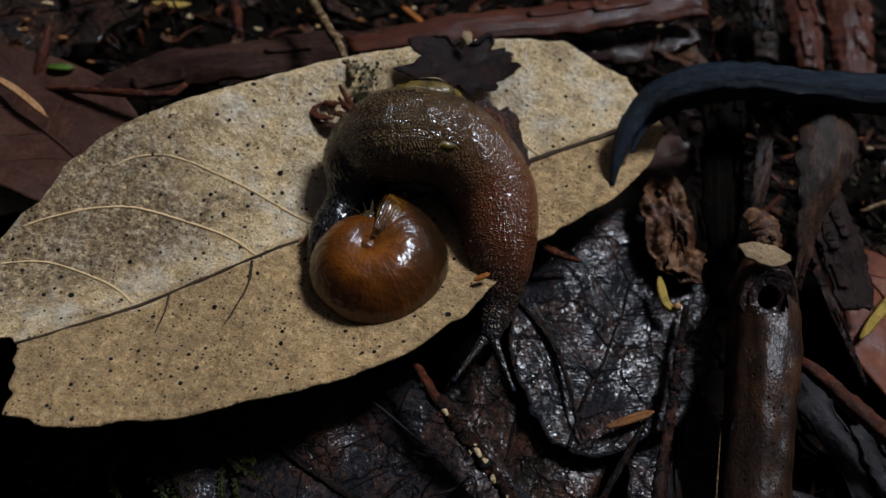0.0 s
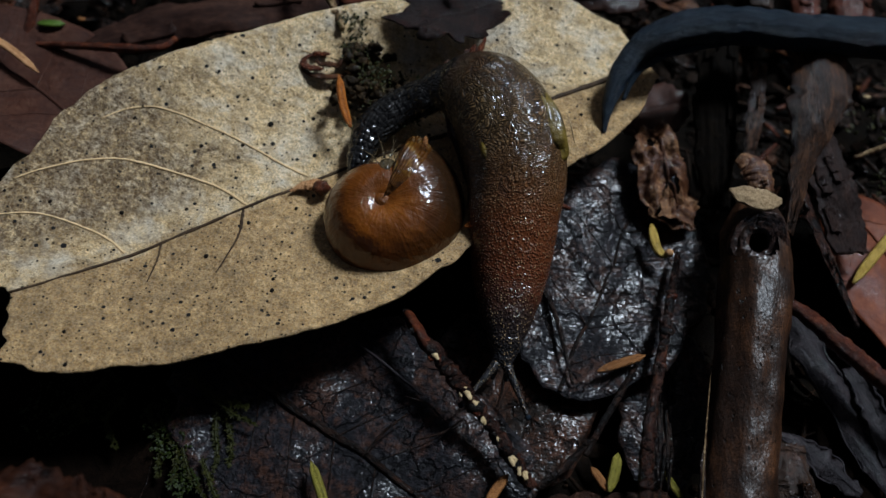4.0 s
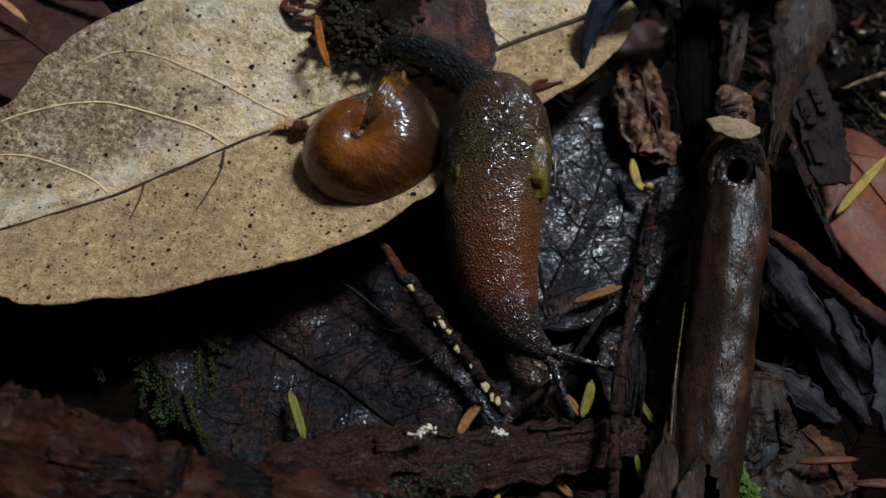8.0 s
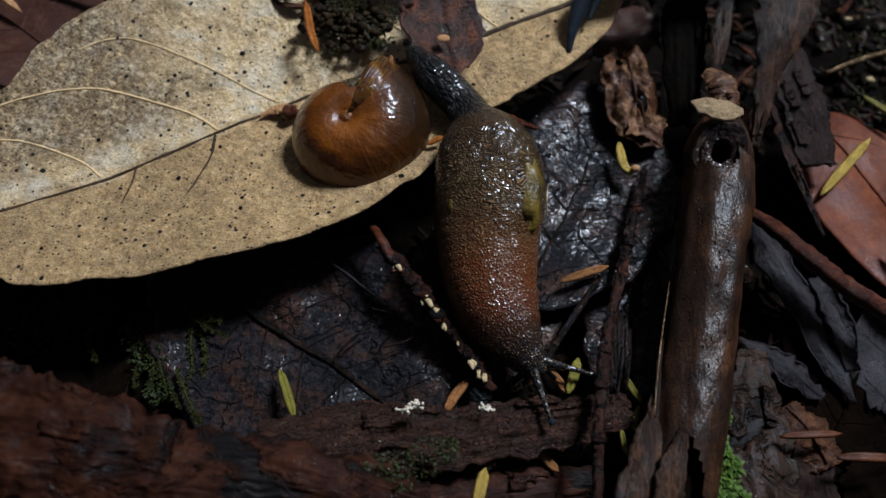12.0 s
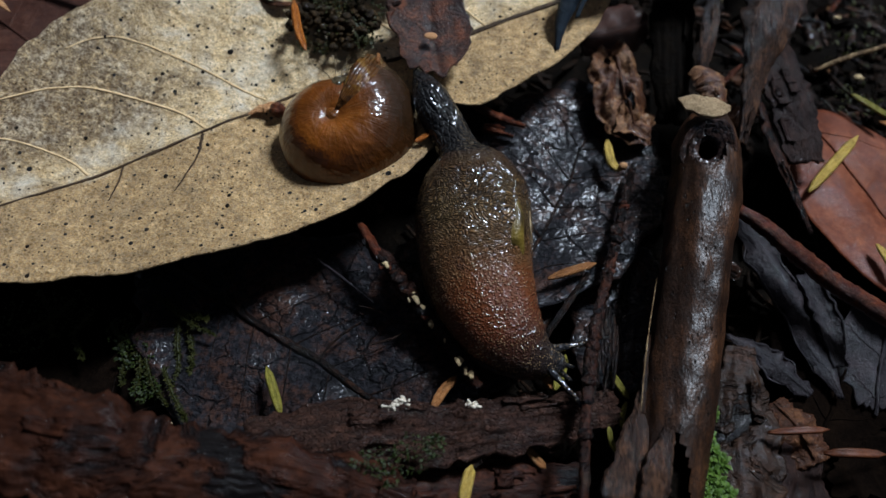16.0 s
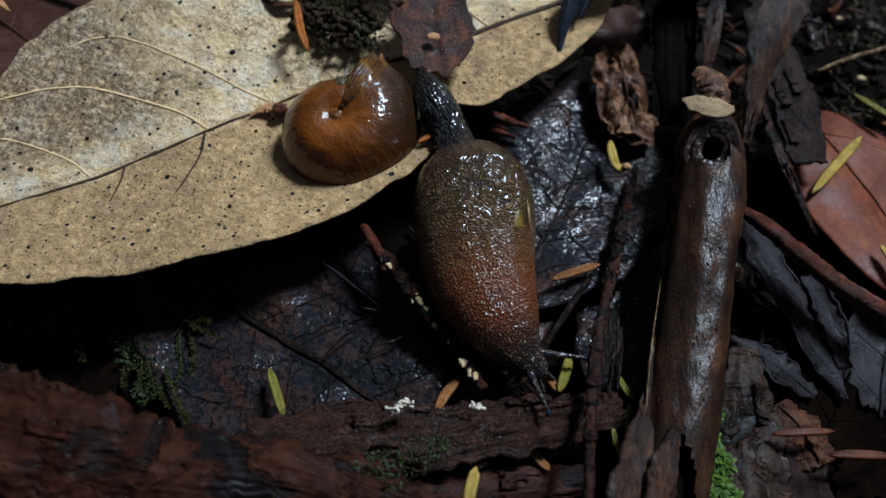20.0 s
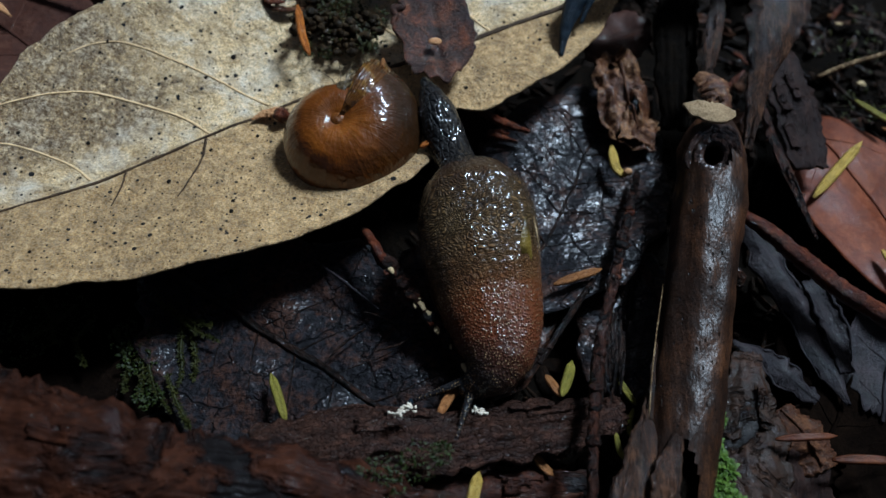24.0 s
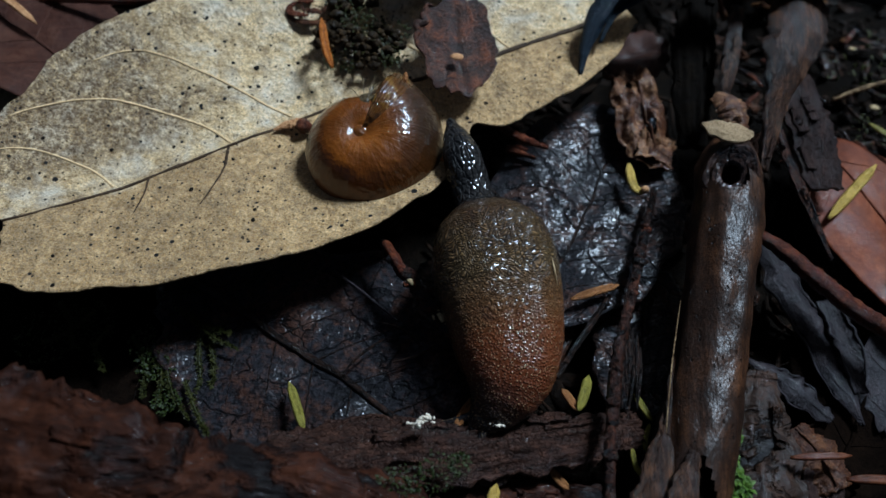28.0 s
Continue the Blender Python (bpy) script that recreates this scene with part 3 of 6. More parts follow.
def shell_material():
    """Translucent amber horn under water: radiating growth lines, a pale-streaked middle and a dark rim."""
    k = Nodes("amber_shell")
    k.film = 1.0
    at = k.node("ShaderNodeAttribute", attribute_name="whorl")
    sep = k.node("ShaderNodeSeparateXYZ")
    k.link(at.outputs["Vector"], sep.inputs[0])
    a, w = sep.outputs[0], sep.outputs[1]  # angle along the whorl, place across it from the middle out
    lines = k.node("ShaderNodeCombineXYZ")
    k.link(k.math("MULTIPLY", a, 9.0), lines.inputs[0])
    k.link(k.math("MULTIPLY", w, 1.2), lines.inputs[1])
    rib = k.noise(1.0, 3, 0.7, lines.outputs[0])
    wave = k.noise(0.6, 1, 0.5, lines.outputs[0])
    band = k.noise(0.07, 3, 0.6, lines.outputs[0])
    cloud = k.noise(0.13, 4, 0.6, None, 0.5)
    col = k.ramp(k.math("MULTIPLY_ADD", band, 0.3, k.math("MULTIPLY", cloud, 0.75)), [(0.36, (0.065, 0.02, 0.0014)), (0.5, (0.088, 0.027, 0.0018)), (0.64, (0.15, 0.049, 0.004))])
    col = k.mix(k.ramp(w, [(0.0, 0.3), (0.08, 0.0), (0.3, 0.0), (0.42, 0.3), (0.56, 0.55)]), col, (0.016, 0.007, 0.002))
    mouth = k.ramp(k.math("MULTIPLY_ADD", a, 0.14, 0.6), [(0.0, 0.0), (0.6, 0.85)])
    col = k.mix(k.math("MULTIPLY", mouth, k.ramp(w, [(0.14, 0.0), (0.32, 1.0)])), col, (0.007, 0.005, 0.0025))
    streak = k.math("MULTIPLY", k.ramp(rib, [(0.52, 0.0), (0.68, 1.0)]), k.ramp(w, [(0.05, 0.0), (0.1, 0.3), (0.16, 0.12), (0.22, 0.0)]))
    col = k.mix(streak, col, (0.33, 0.2, 0.09))
    col = k.mix(k.math("MULTIPLY", k.ramp(rib, [(0.36, 1.0), (0.5, 0.0)]), 0.1), col, (0.035, 0.012, 0.003))
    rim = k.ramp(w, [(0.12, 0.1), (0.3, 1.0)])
    k.bump((k.math("MULTIPLY", wave, k.math("MULTIPLY", rim, k.ramp(k.math("MULTIPLY_ADD", a, 0.1, 0.66), [(0.0, 0.45), (0.5, 0.7), (0.8, 1.0)]))), 1.0, 0.2), (rib, 0.05, 0.08), (cloud, 0.5, 1.2), (k.noise(0.35, 2, 0.6), 0.5, 0.6), (k.ramp(k.noise(1.5, 2, 0.6), [(0.6, 0.0), (0.8, 1.0)]), 0.3, 0.15))
    k.b.inputs["Coat IOR"].default_value = 1.42
    k.b.inputs["Subsurface Weight"].default_value = 0.05
    k.b.inputs["Subsurface Radius"].default_value = (0.004, 0.0014, 0.0004)
    return k.out(col, k.math("MULTIPLY_ADD", cloud, 0.2, 0.35), 0.12, 1.0, 0.03)


SHELL = shell_material()


def slug_material():
    """Netted wet skin: blue-black scaly tail, brown mantle wrinkled like a fingerprint, red-brown neck with raised grains, dark head."""
    k = Nodes("slug_skin")
    k.film = 1.0
    at = k.node("ShaderNodeAttribute", attribute_name="rest")
    co = at.outputs["Vector"]
    sep = k.node("ShaderNodeSeparateXYZ")
    k.link(co, sep.inputs[0])
    wob = k.noise(0.12, 3, 0.6, co)
    y = k.math("MULTIPLY_ADD", wob, 8.0, k.math("ADD", sep.outputs[1], -4.0))
    u = k.math("DIVIDE", y, 80.0)
    base = k.ramp(u, [(0.0, (0.005, 0.0055, 0.007)), (0.29, (0.006, 0.006, 0.007)), (0.35, (0.055, 0.028, 0.013)), (0.46, (0.19, 0.131, 0.067)), (0.58, (0.12, 0.06, 0.026)), (0.7, (0.095, 0.031, 0.01)), (0.82, (0.078, 0.0225, 0.0085)), (0.91, (0.016, 0.009, 0.0075)), (1.0, (0.008, 0.009, 0.013))])
    cloud = k.noise(0.16, 4, 0.6, co, 0.6)
    mantle = k.ramp(u, [(0.3, 0.0), (0.36, 1.0), (0.5, 1.0), (0.74, 0.0)])
    neck = k.ramp(u, [(0.48, 0.0), (0.74, 1.0)])
    tail = k.ramp(u, [(0.29, 1.0), (0.36, 0.0)])
    base = k.mix(k.math("MULTIPLY", k.ramp(cloud, [(0.42, 0.0), (0.62, 0.5)]), mantle), base, (0.085, 0.06, 0.022))
    base = k.mix(k.math("MULTIPLY", k.ramp(cloud, [(0.3, 0.7), (0.46, 0.0)]), k.math("ADD", mantle, k.math("MULTIPLY", neck, 0.5))), base, (0.022, 0.008, 0.004))
    # the wrinkles bend as they cross the body
    warp = k.node("ShaderNodeVectorMath", operation="ADD")
    sway = k.node("ShaderNodeTexNoise")
    sway.inputs["Scale"].default_value = 0.16
    sway.inputs["Detail"].default_value = 2.0
    k.link(co, sway.inputs["Vector"])
    sc = k.node("ShaderNodeVectorMath", operation="SCALE")
    k.link(sway.outputs["Color"], sc.inputs[0])
    sc.inputs["Scale"].default_value = 9.0
    k.link(co, warp.inputs[0])
    k.link(sc.outputs[0], warp.inputs[1])
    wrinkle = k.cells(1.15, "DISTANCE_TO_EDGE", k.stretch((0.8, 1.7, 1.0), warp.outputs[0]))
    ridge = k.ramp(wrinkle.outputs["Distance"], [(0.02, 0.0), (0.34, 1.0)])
    scale = k.cells(0.8, "DISTANCE_TO_EDGE", k.stretch((1.1, 0.55, 1.1), co))
    net = k.ramp(scale.outputs["Distance"], [(0.0, 0.0), (0.28, 1.0)])
    grain = k.cells(2.1, "F1", co)
    dot = k.ramp(grain.outputs["Distance"], [(0.1, 1.0), (0.62, 0.0)])
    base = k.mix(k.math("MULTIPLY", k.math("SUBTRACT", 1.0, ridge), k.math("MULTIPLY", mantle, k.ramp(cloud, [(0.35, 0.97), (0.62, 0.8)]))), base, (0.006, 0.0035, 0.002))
    tip = k.node("ShaderNodeSeparateColor")
    k.link(grain.outputs["Color"], tip.inputs[0])
    pale = k.math("MULTIPLY", k.ramp(grain.outputs["Distance"], [(0.15, 1.0), (0.4, 0.0)]), k.ramp(tip.outputs[0], [(0.3, 0.0), (0.9, 0.9)]))
    base = k.mix(k.math("MULTIPLY", pale, neck), base, (0.4, 0.25, 0.12))
    h = k.math("ADD", k.math("MULTIPLY", ridge, mantle), k.math("ADD", k.math("MULTIPLY", net, tail), k.math("MULTIPLY", dot, neck)))
    k.bump((k.noise(0.25, 2, 0.5, co), 0.6, 0.9), (h, 1.0, 0.34, 0.45), (k.noise(2.4, 2, 0.6, co), 0.6, 0.12, 0.05))
    k.b.inputs["Coat IOR"].default_value = 1.42
    return k.out(base, k.math("MULTIPLY_ADD", cloud, 0.2, 0.45), 0.08, 1.0, 0.14)


SLUG = slug_material()


def skin(name, dark, light, scale, coat):
    k = Nodes(name)
    n = k.noise(scale, 4, 0.6)
    k.bump((k.noise(1.2, 3, 0.6), 0.7, 0.5))
    return k.out(k.ramp(n, [(0.35, dark), (0.65, light)]), 0.4, 0.2, coat, 0.1)


def slime_material():
    """Thick clear mucus over olive flesh, rippled."""
    k = Nodes("olive_slime")
    k.film = 1.0
    n = k.noise(0.35, 4, 0.6, None, 0.8)
    k.bump((k.noise(0.25, 1, 0.5, None, 0.8), 0.6, 0.9), (k.noise(0.7, 1, 0.5, None, 0.6), 0.8, 0.4))
    return k.out(k.ramp(n, [(0.35, (0.018, 0.007, 0.001)), (0.52, (0.065, 0.026, 0.003)), (0.7, (0.16, 0.095, 0.018))]), 0.35, 0.2, 1.0, 0.03)


OLIVE_SLIME = slime_material()
SLIME = skin("slime", (0.02, 0.016, 0.009), (0.09, 0.075, 0.045), 0.4, 1.0)
AMBER = skin("amber_knob", (0.06, 0.02, 0.002), (0.13, 0.045, 0.005), 0.5, 0.6)
OLIVE_SKIN = skin("olive_skin", (0.03, 0.022, 0.006), (0.125, 0.1, 0.022), 0.3, 0.2)
FOOT = skin("foot_fringe", (0.02, 0.011, 0.008), (0.06, 0.034, 0.024), 0.5, 0.5)
DARK_SKIN = skin("dark_skin", (0.004, 0.003, 0.002), (0.015, 0.008, 0.005), 0.5, 0.6)


# ---------------------------------------------------------------- ground


def ground_z(x, y):
    r = math.hypot(x, y)
    return -15 + 5 * fbm(x, y, 0, 0.035, 3.0, 4) + (0.03 * max(0, r - 250))


def make_ground():
    g = Geo()
    rings = [0, 4, 8, 12, 16, 20, 25, 30, 35, 40, 46, 52, 58, 64, 70, 77, 84, 91, 98, 106, 114, 123, 132, 142, 154, 168, 185, 210, 250, 320, 450, 700, 1200, 2500, 6000, 20000, 80000]
    m = 120
    P = np.zeros((len(rings), m, 3))
    for i, r in enumerate(rings):
        for j in range(m):
            a = 2 * math.pi * j / m
            x, y = 10 + r * math.cos(a), 30 + r * math.sin(a)
            P[i, j] = (x, y, -15 + 5 * fbm(x, y, 0, 0.035, 3.0, 4) if r < 400 else -15)
    g.grid(P, close_v=True, flip=False)
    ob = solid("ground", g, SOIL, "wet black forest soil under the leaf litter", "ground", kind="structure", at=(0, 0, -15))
    return ob


make_ground()


def make_crumbs():
    """Loose humus: grains, splinters and rotted scraps strewn over the soil."""
    rnd = random.Random(5)
    g = Geo()
    for _ in range(2600):
        x, y = rnd.uniform(-125, 135), rnd.uniform(-62, 165)
        z = ground_z(x, y)
        k = rnd.random()
        if k < 0.45:
            r = rnd.uniform(0.5, 1.7)
            g.ball((x, y, z + r * 0.4), (r, r * rnd.uniform(0.6, 1), r * 0.7), 6, 4, 0.5, rnd.random() * 50)
        elif k < 0.75:
            a, l, r = rnd.uniform(0, 6.28), rnd.uniform(3, 11), rnd.uniform(0.2, 0.6)
            d = np.array([math.cos(a), math.sin(a), rnd.uniform(-0.2, 0.3)]) * l / 2
            c = np.array([x, y, z + 1.2])
            g.tube([c - d, c + d * 0.1 + (0, 0, rnd.uniform(0, 0.8)), c + d], [r, r, r * 0.5], 5, 6)
        else:
            a, l, w = rnd.uniform(0, 6.28), rnd.uniform(3, 9), rnd.uniform(1.2, 3.5)
            U = np.array([math.cos(a), math.sin(a), rnd.uniform(-0.4, 0.4)]) * l / 2
            W = np.array([-math.sin(a), math.cos(a), rnd.uniform(-0.5, 0.5)]) * w / 2
            P = np.zeros((5, 4, 3))
            for i in range(5):
                for j in range(4):
                    u, v = i / 2 - 1, j / 1.5 - 1
                    P[i, j] = np.array([x, y, z + 1.5]) + U * u + W * v * (1 - 0.5 * u * u) + (0, 0, 0.6 * nz(i, j, 0, 0.7, x))
            g.sheet(P, 0.25)
    solid("humus_litter", g, HUMUS, "dark rotted scraps and crumbs strewn over the soil", "leaf litter", kind="stuff")


make_crumbs()

# ---------------------------------------------------------------- the tan leaf
LEAF_O, LEAF_A, LEAF_B = np.array([-89.0, 3.8]), np.array([0.8684, 0.4959]), np.array([-0.4959, 0.8684])


def leaf_z(s, w):
    """Height of the tan leaf: a trough along the midrib, its far margin lifted."""
    base = 10 + 5.5 * max(0, (s - 60) / 80) + 2.5 * max(0, (20 - s) / 20)
    side = 0.009 * w * w if w > 0 else 0.0035 * w * w
    if w < 0:
        side *= 1 - 0.5 * max(0, min(1, (s - 60) / 60))
    wave = 1.1 * nz(s, w, 0, 0.045, 4) + 0.35 * nz(s, w, 0, 0.15, 9)
    return base + min(side, 11) + wave


def leaf_pt(s, w):
    p = LEAF_O + LEAF_A * s + LEAF_B * (w + 3.2 * math.exp(-(((s - 62) / 40) ** 2)))
    return np.array([p[0], p[1], leaf_z(s, w)])


def make_tan_leaf():
    th = thing("dead_leaf", (*leaf_pt(60, 0)[:2], 8.0), "large tan dead leaf with black specks and a torn base", "leaf")
    n, m = 170, 72
    g = Geo()
    P = np.zeros((n, m, 3))
    s_vals = np.linspace(-16, 144, n)
    up = lambda s: float(prof([17, 19.5, 26, 33.5, 38, 39, 38.5, 38, 37, 35.5, 34.5, 32.5, 30, 26, 13], (s + 16) / 160))
    lo = lambda s: float(prof([15, 21.5, 24.5, 28, 31, 34, 36, 36, 33.5, 28, 22, 19, 17.5, 13, 5], (s + 16) / 160))
    for i, s in enumerate(s_vals):
        # torn notch at the base: the lower lobe starts later than the upper one
        for j in range(m):
            v = j / (m - 1) * 2 - 1
            if v >= 0:
                wid = up(s) + 0.5 * nz(s, 3, 0, 0.25, 1) + 0.25 * nz(s, 9, 0, 1.1, 2)
                w = v * wid
            else:
                wid = lo(s) - 6.5 * math.exp(-(((s - 94) / 4) ** 2)) + 0.5 * nz(s, 20, 0, 0.25, 5) + 0.25 * nz(s, 31, 0, 1.1, 6)
                w = v * wid
            ss = s
            if s < 24:
                # squeeze the base so that it ends on the torn line
                edge = -16 if w > 5 else (-3.0 - 0.28 * max(0, -w - 2) + 1.0 * nz(w, 0, 0, 0.5, 8) if w < 1.5 else -3 - 13 * (w - 1.5) / 3.5)
                ss = edge + (s + 16) / 40 * (24 - edge)
            P[i, j] = leaf_pt(ss, w)
    g.sheet(P, 0.45)
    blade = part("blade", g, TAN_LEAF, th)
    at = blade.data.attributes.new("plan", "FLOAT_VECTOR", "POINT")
    flat = []
    inv = lambda p: ((p[0] - LEAF_O[0]) * LEAF_A[0] + (p[1] - LEAF_O[1]) * LEAF_A[1], (p[0] - LEAF_O[0]) * LEAF_B[0] + (p[1] - LEAF_O[1]) * LEAF_B[1])
    for p in g.v:
        s, w = inv(p)
        flat += [s, w - 3.2 * math.exp(-(((s - 62) / 40) ** 2)), 0.0]
    at.data.foreach_set("vector", flat)

    def rib(name, sw, r0, r1, mat, label="", lift=0.0):
        k = Geo()
        pts = [leaf_pt(s, w) + (0, 0, lift + 0.08) for s, w in spline([(a, b, 0) for a, b in sw], 26)[:, :2]]
        k.tube(pts, r0 if r1 is None else [r0 * 1.3, r1 * 1.3], 7, 70, 0.5, 1.1, 0.6)
        part(name, k, mat, blade, label)

    rib("midrib", [(-3, -0.3), (30, 0), (60, 0), (100, 0), (143, 0)], [0.3, 0.36, 0.36, 0.65, 0.75], None, VEIN_DARK, "dark midrib", -0.02)
    rib("side_vein", [(4, 23), (12, 23.5), (22.8, 22), (31.5, 16.5), (40.9, 7.5), (45.3, 0)], 0.14, 0.26, VEIN_PALE)
    rib("side_vein", [(24, 30), (31, 30), (38, 27), (47.4, 17.5), (59.4, 2)], 0.14, 0.24, VEIN_PALE)
    rib("side_vein", [(-6, 17), (-0.8, 17), (7.4, 14.4), (15.7, 7), (18.9, 1)], 0.12, 0.22, VEIN_PALE)
    rib("side_vein", [(33.8, -12.5), (37, -10), (41, -6), (43.9, -0.5)], 0.12, 0.26, VEIN_DARK)
    rib("side_vein", [(21, -8), (24, -4), (26, -0.4)], 0.1, 0.2, VEIN_DARK)
    rib("side_vein", [(70, 30), (82, 22), (92, 10), (97, 0)], 0.12, 0.3, VEIN_PALE)
    rib("side_vein", [(100, 24), (108, 14), (113, 0)], 0.1, 0.25, VEIN_PALE)
    # larger fungal warts standing proud of the blade
    rnd = random.Random(3)
    for s, w, r in [(56.9, 17, 0.75)] + [(rnd.uniform(0, 140), rnd.uniform(-24, 30), rnd.uniform(0.28, 0.5)) for _ in range(46)]:
        if w > up(s) - 2 or w < -lo(s) + 2:
            continue
        k = Geo()
        k.ball(leaf_pt(s, w), (r, r * 1.2, 0.22), 8, 5, 0.3, s)
        part("speck", k, SPECK, blade)


make_tan_leaf()


# ---------------------------------------------------------------- dead leaves of the litter
def dead_leaf(name, label, c, a, b, yaw, mat, tilt=(0, 0), jag=0.12, crumple=1.0, cup=0.0, point=0.35, seed=1.0, vein_mat=None, ribs=4, group="", rib=1.0, rings=22, seg=72, freq=0.04, curls=()):
    """A leaf lying about c: half length a, half width b, turned by yaw, tilted by (along, across) degrees, with a ragged rim."""
    th = thing(name, c, label, "leaf", group)
    turn = Euler((radians(tilt[1]), radians(tilt[0]), radians(yaw))).to_matrix()
    turn = np.array(turn)

    def place(u, v):
        z = crumple * (fbm(u, v, 0, freq, seed, 2)) + cup * ((u / a) ** 2 * 0.4 + (v / b) ** 2) - 0.5 * math.exp(-((v / (0.12 * b)) ** 2))
        return np.array(c) + turn @ np.array([u, v, z])

    P = np.zeros((rings, seg, 3))
    for i in range(rings):
        f = (i / (rings - 1)) ** 0.85
        for j in range(seg):
            t = 2 * math.pi * j / seg
            ct, st = math.cos(t), math.sin(t)
            r = 1 + jag * fbm(2.2 * ct, 2.2 * st, 0, 1.4, seed + 5, 4)
            u = a * ct * r * f
            v = b * st * r * f * (1 - point * ct * ct)
            P[i, j] = place(u, v)
    g = Geo()
    g.disc(P, 0.35)
    blade = part("blade", g, mat, th)
    vein_mat = vein_mat or mat
    for j0, j1 in curls:
        k = Geo()
        idx = range(int(j0 * seg), int(j1 * seg))
        k.tube([P[-1, j] + (0, 0, 0.2) for j in idx], [0.2, 0.7, 0.9, 0.6, 0.2], 8, 3 * len(idx), 0.4, 0.8)
        part("curled_rim", k, vein_mat, blade, "rolled edge")
    if a > 9 and ribs > 0:
        k = Geo()
        k.tube([place(u, 0.8 * nz(u, 0, 0, 0.12, seed)) + (0, 0, 0.15) for u in np.linspace(-0.98 * a, 0.9 * a, 15)], [0.42 * rib, 0.32 * rib, 0.15 * rib], 9, 60, 0.35)
        part("midrib", k, vein_mat, blade)
        for q in range(ribs):
            u0 = a * (-0.75 + 1.4 * q / ribs)
            for sgn in (-1, 1):
                k = Geo()
                k.tube([place(u0 + 0.3 * a * f, sgn * b * 0.78 * f * (1 - 0.4 * (u0 / a) ** 2) + 1.2 * nz(f * 4, u0, 0, 1, seed)) + (0, 0, 0.02) for f in (0, 0.2, 0.35, 0.5, 0.7, 0.85, 1)], [0.18, 0.13, 0.06], 6, 24, 0.3)
                part("side_vein", k, vein_mat, blade)
    return th


def make_dark_leaves():
    dead_leaf("wet_leaf", "black wet leaf with a net of veins, glossy", (27.8, 26.2, 0), 33, 22, 68, WET_LEAF, (0, 2), 0.1, 2.5, 0, 0.2, 2.0, DARK_TWIG, 5)
    dead_leaf("wet_leaf", "black-brown wet leaf with a dark midrib, half rotted", (-26.3, -16.6, -3), 42, 27, -32, WET_LEAF, (0, 5), 0.15, 3.0, 0, 0.25, 6.0, DARK_TWIG, 6, rib=2.4)
    dead_leaf("wet_leaf", "rotted wet brown leaf under the slug", (4.0, -5.4, -5), 30, 20, 75, WET_BROWN, (0, 0), 0.2, 3.0, 0, 0.3, 9.0, DARK_TWIG, 4)
    # the tan leaf's shadow is put into the colour of these two
    dead_leaf("wet_leaf", "rotted leaf scrap, shade put into its colour", (-48.5, -25.0, -8), 24, 16, 30, SHADE_LEAF, (5, 8), 0.25, 3.0, 0, 0.2, 11.0, DARK_TWIG, 3)
    dead_leaf("wet_leaf", "rotted leaf below the tan leaf, shade put into its colour", (-79.5, -13.8, -9), 26, 17, 10, SHADE_LEAF, (0, -6), 0.25, 3.0, 0, 0.2, 14.0)
    dead_leaf("wet_leaf", "small wet leaf scrap beside the stick", (40.0, -2.1, -7), 18, 11, 80, WET_LEAF, (0, 0), 0.25, 2.0, 0, 0.2, 16.0)


make_dark_leaves()


# ---------------------------------------------------------------- snail shell
SHELL_TOP = 8.7  # height of the middle over the shell's widest girth


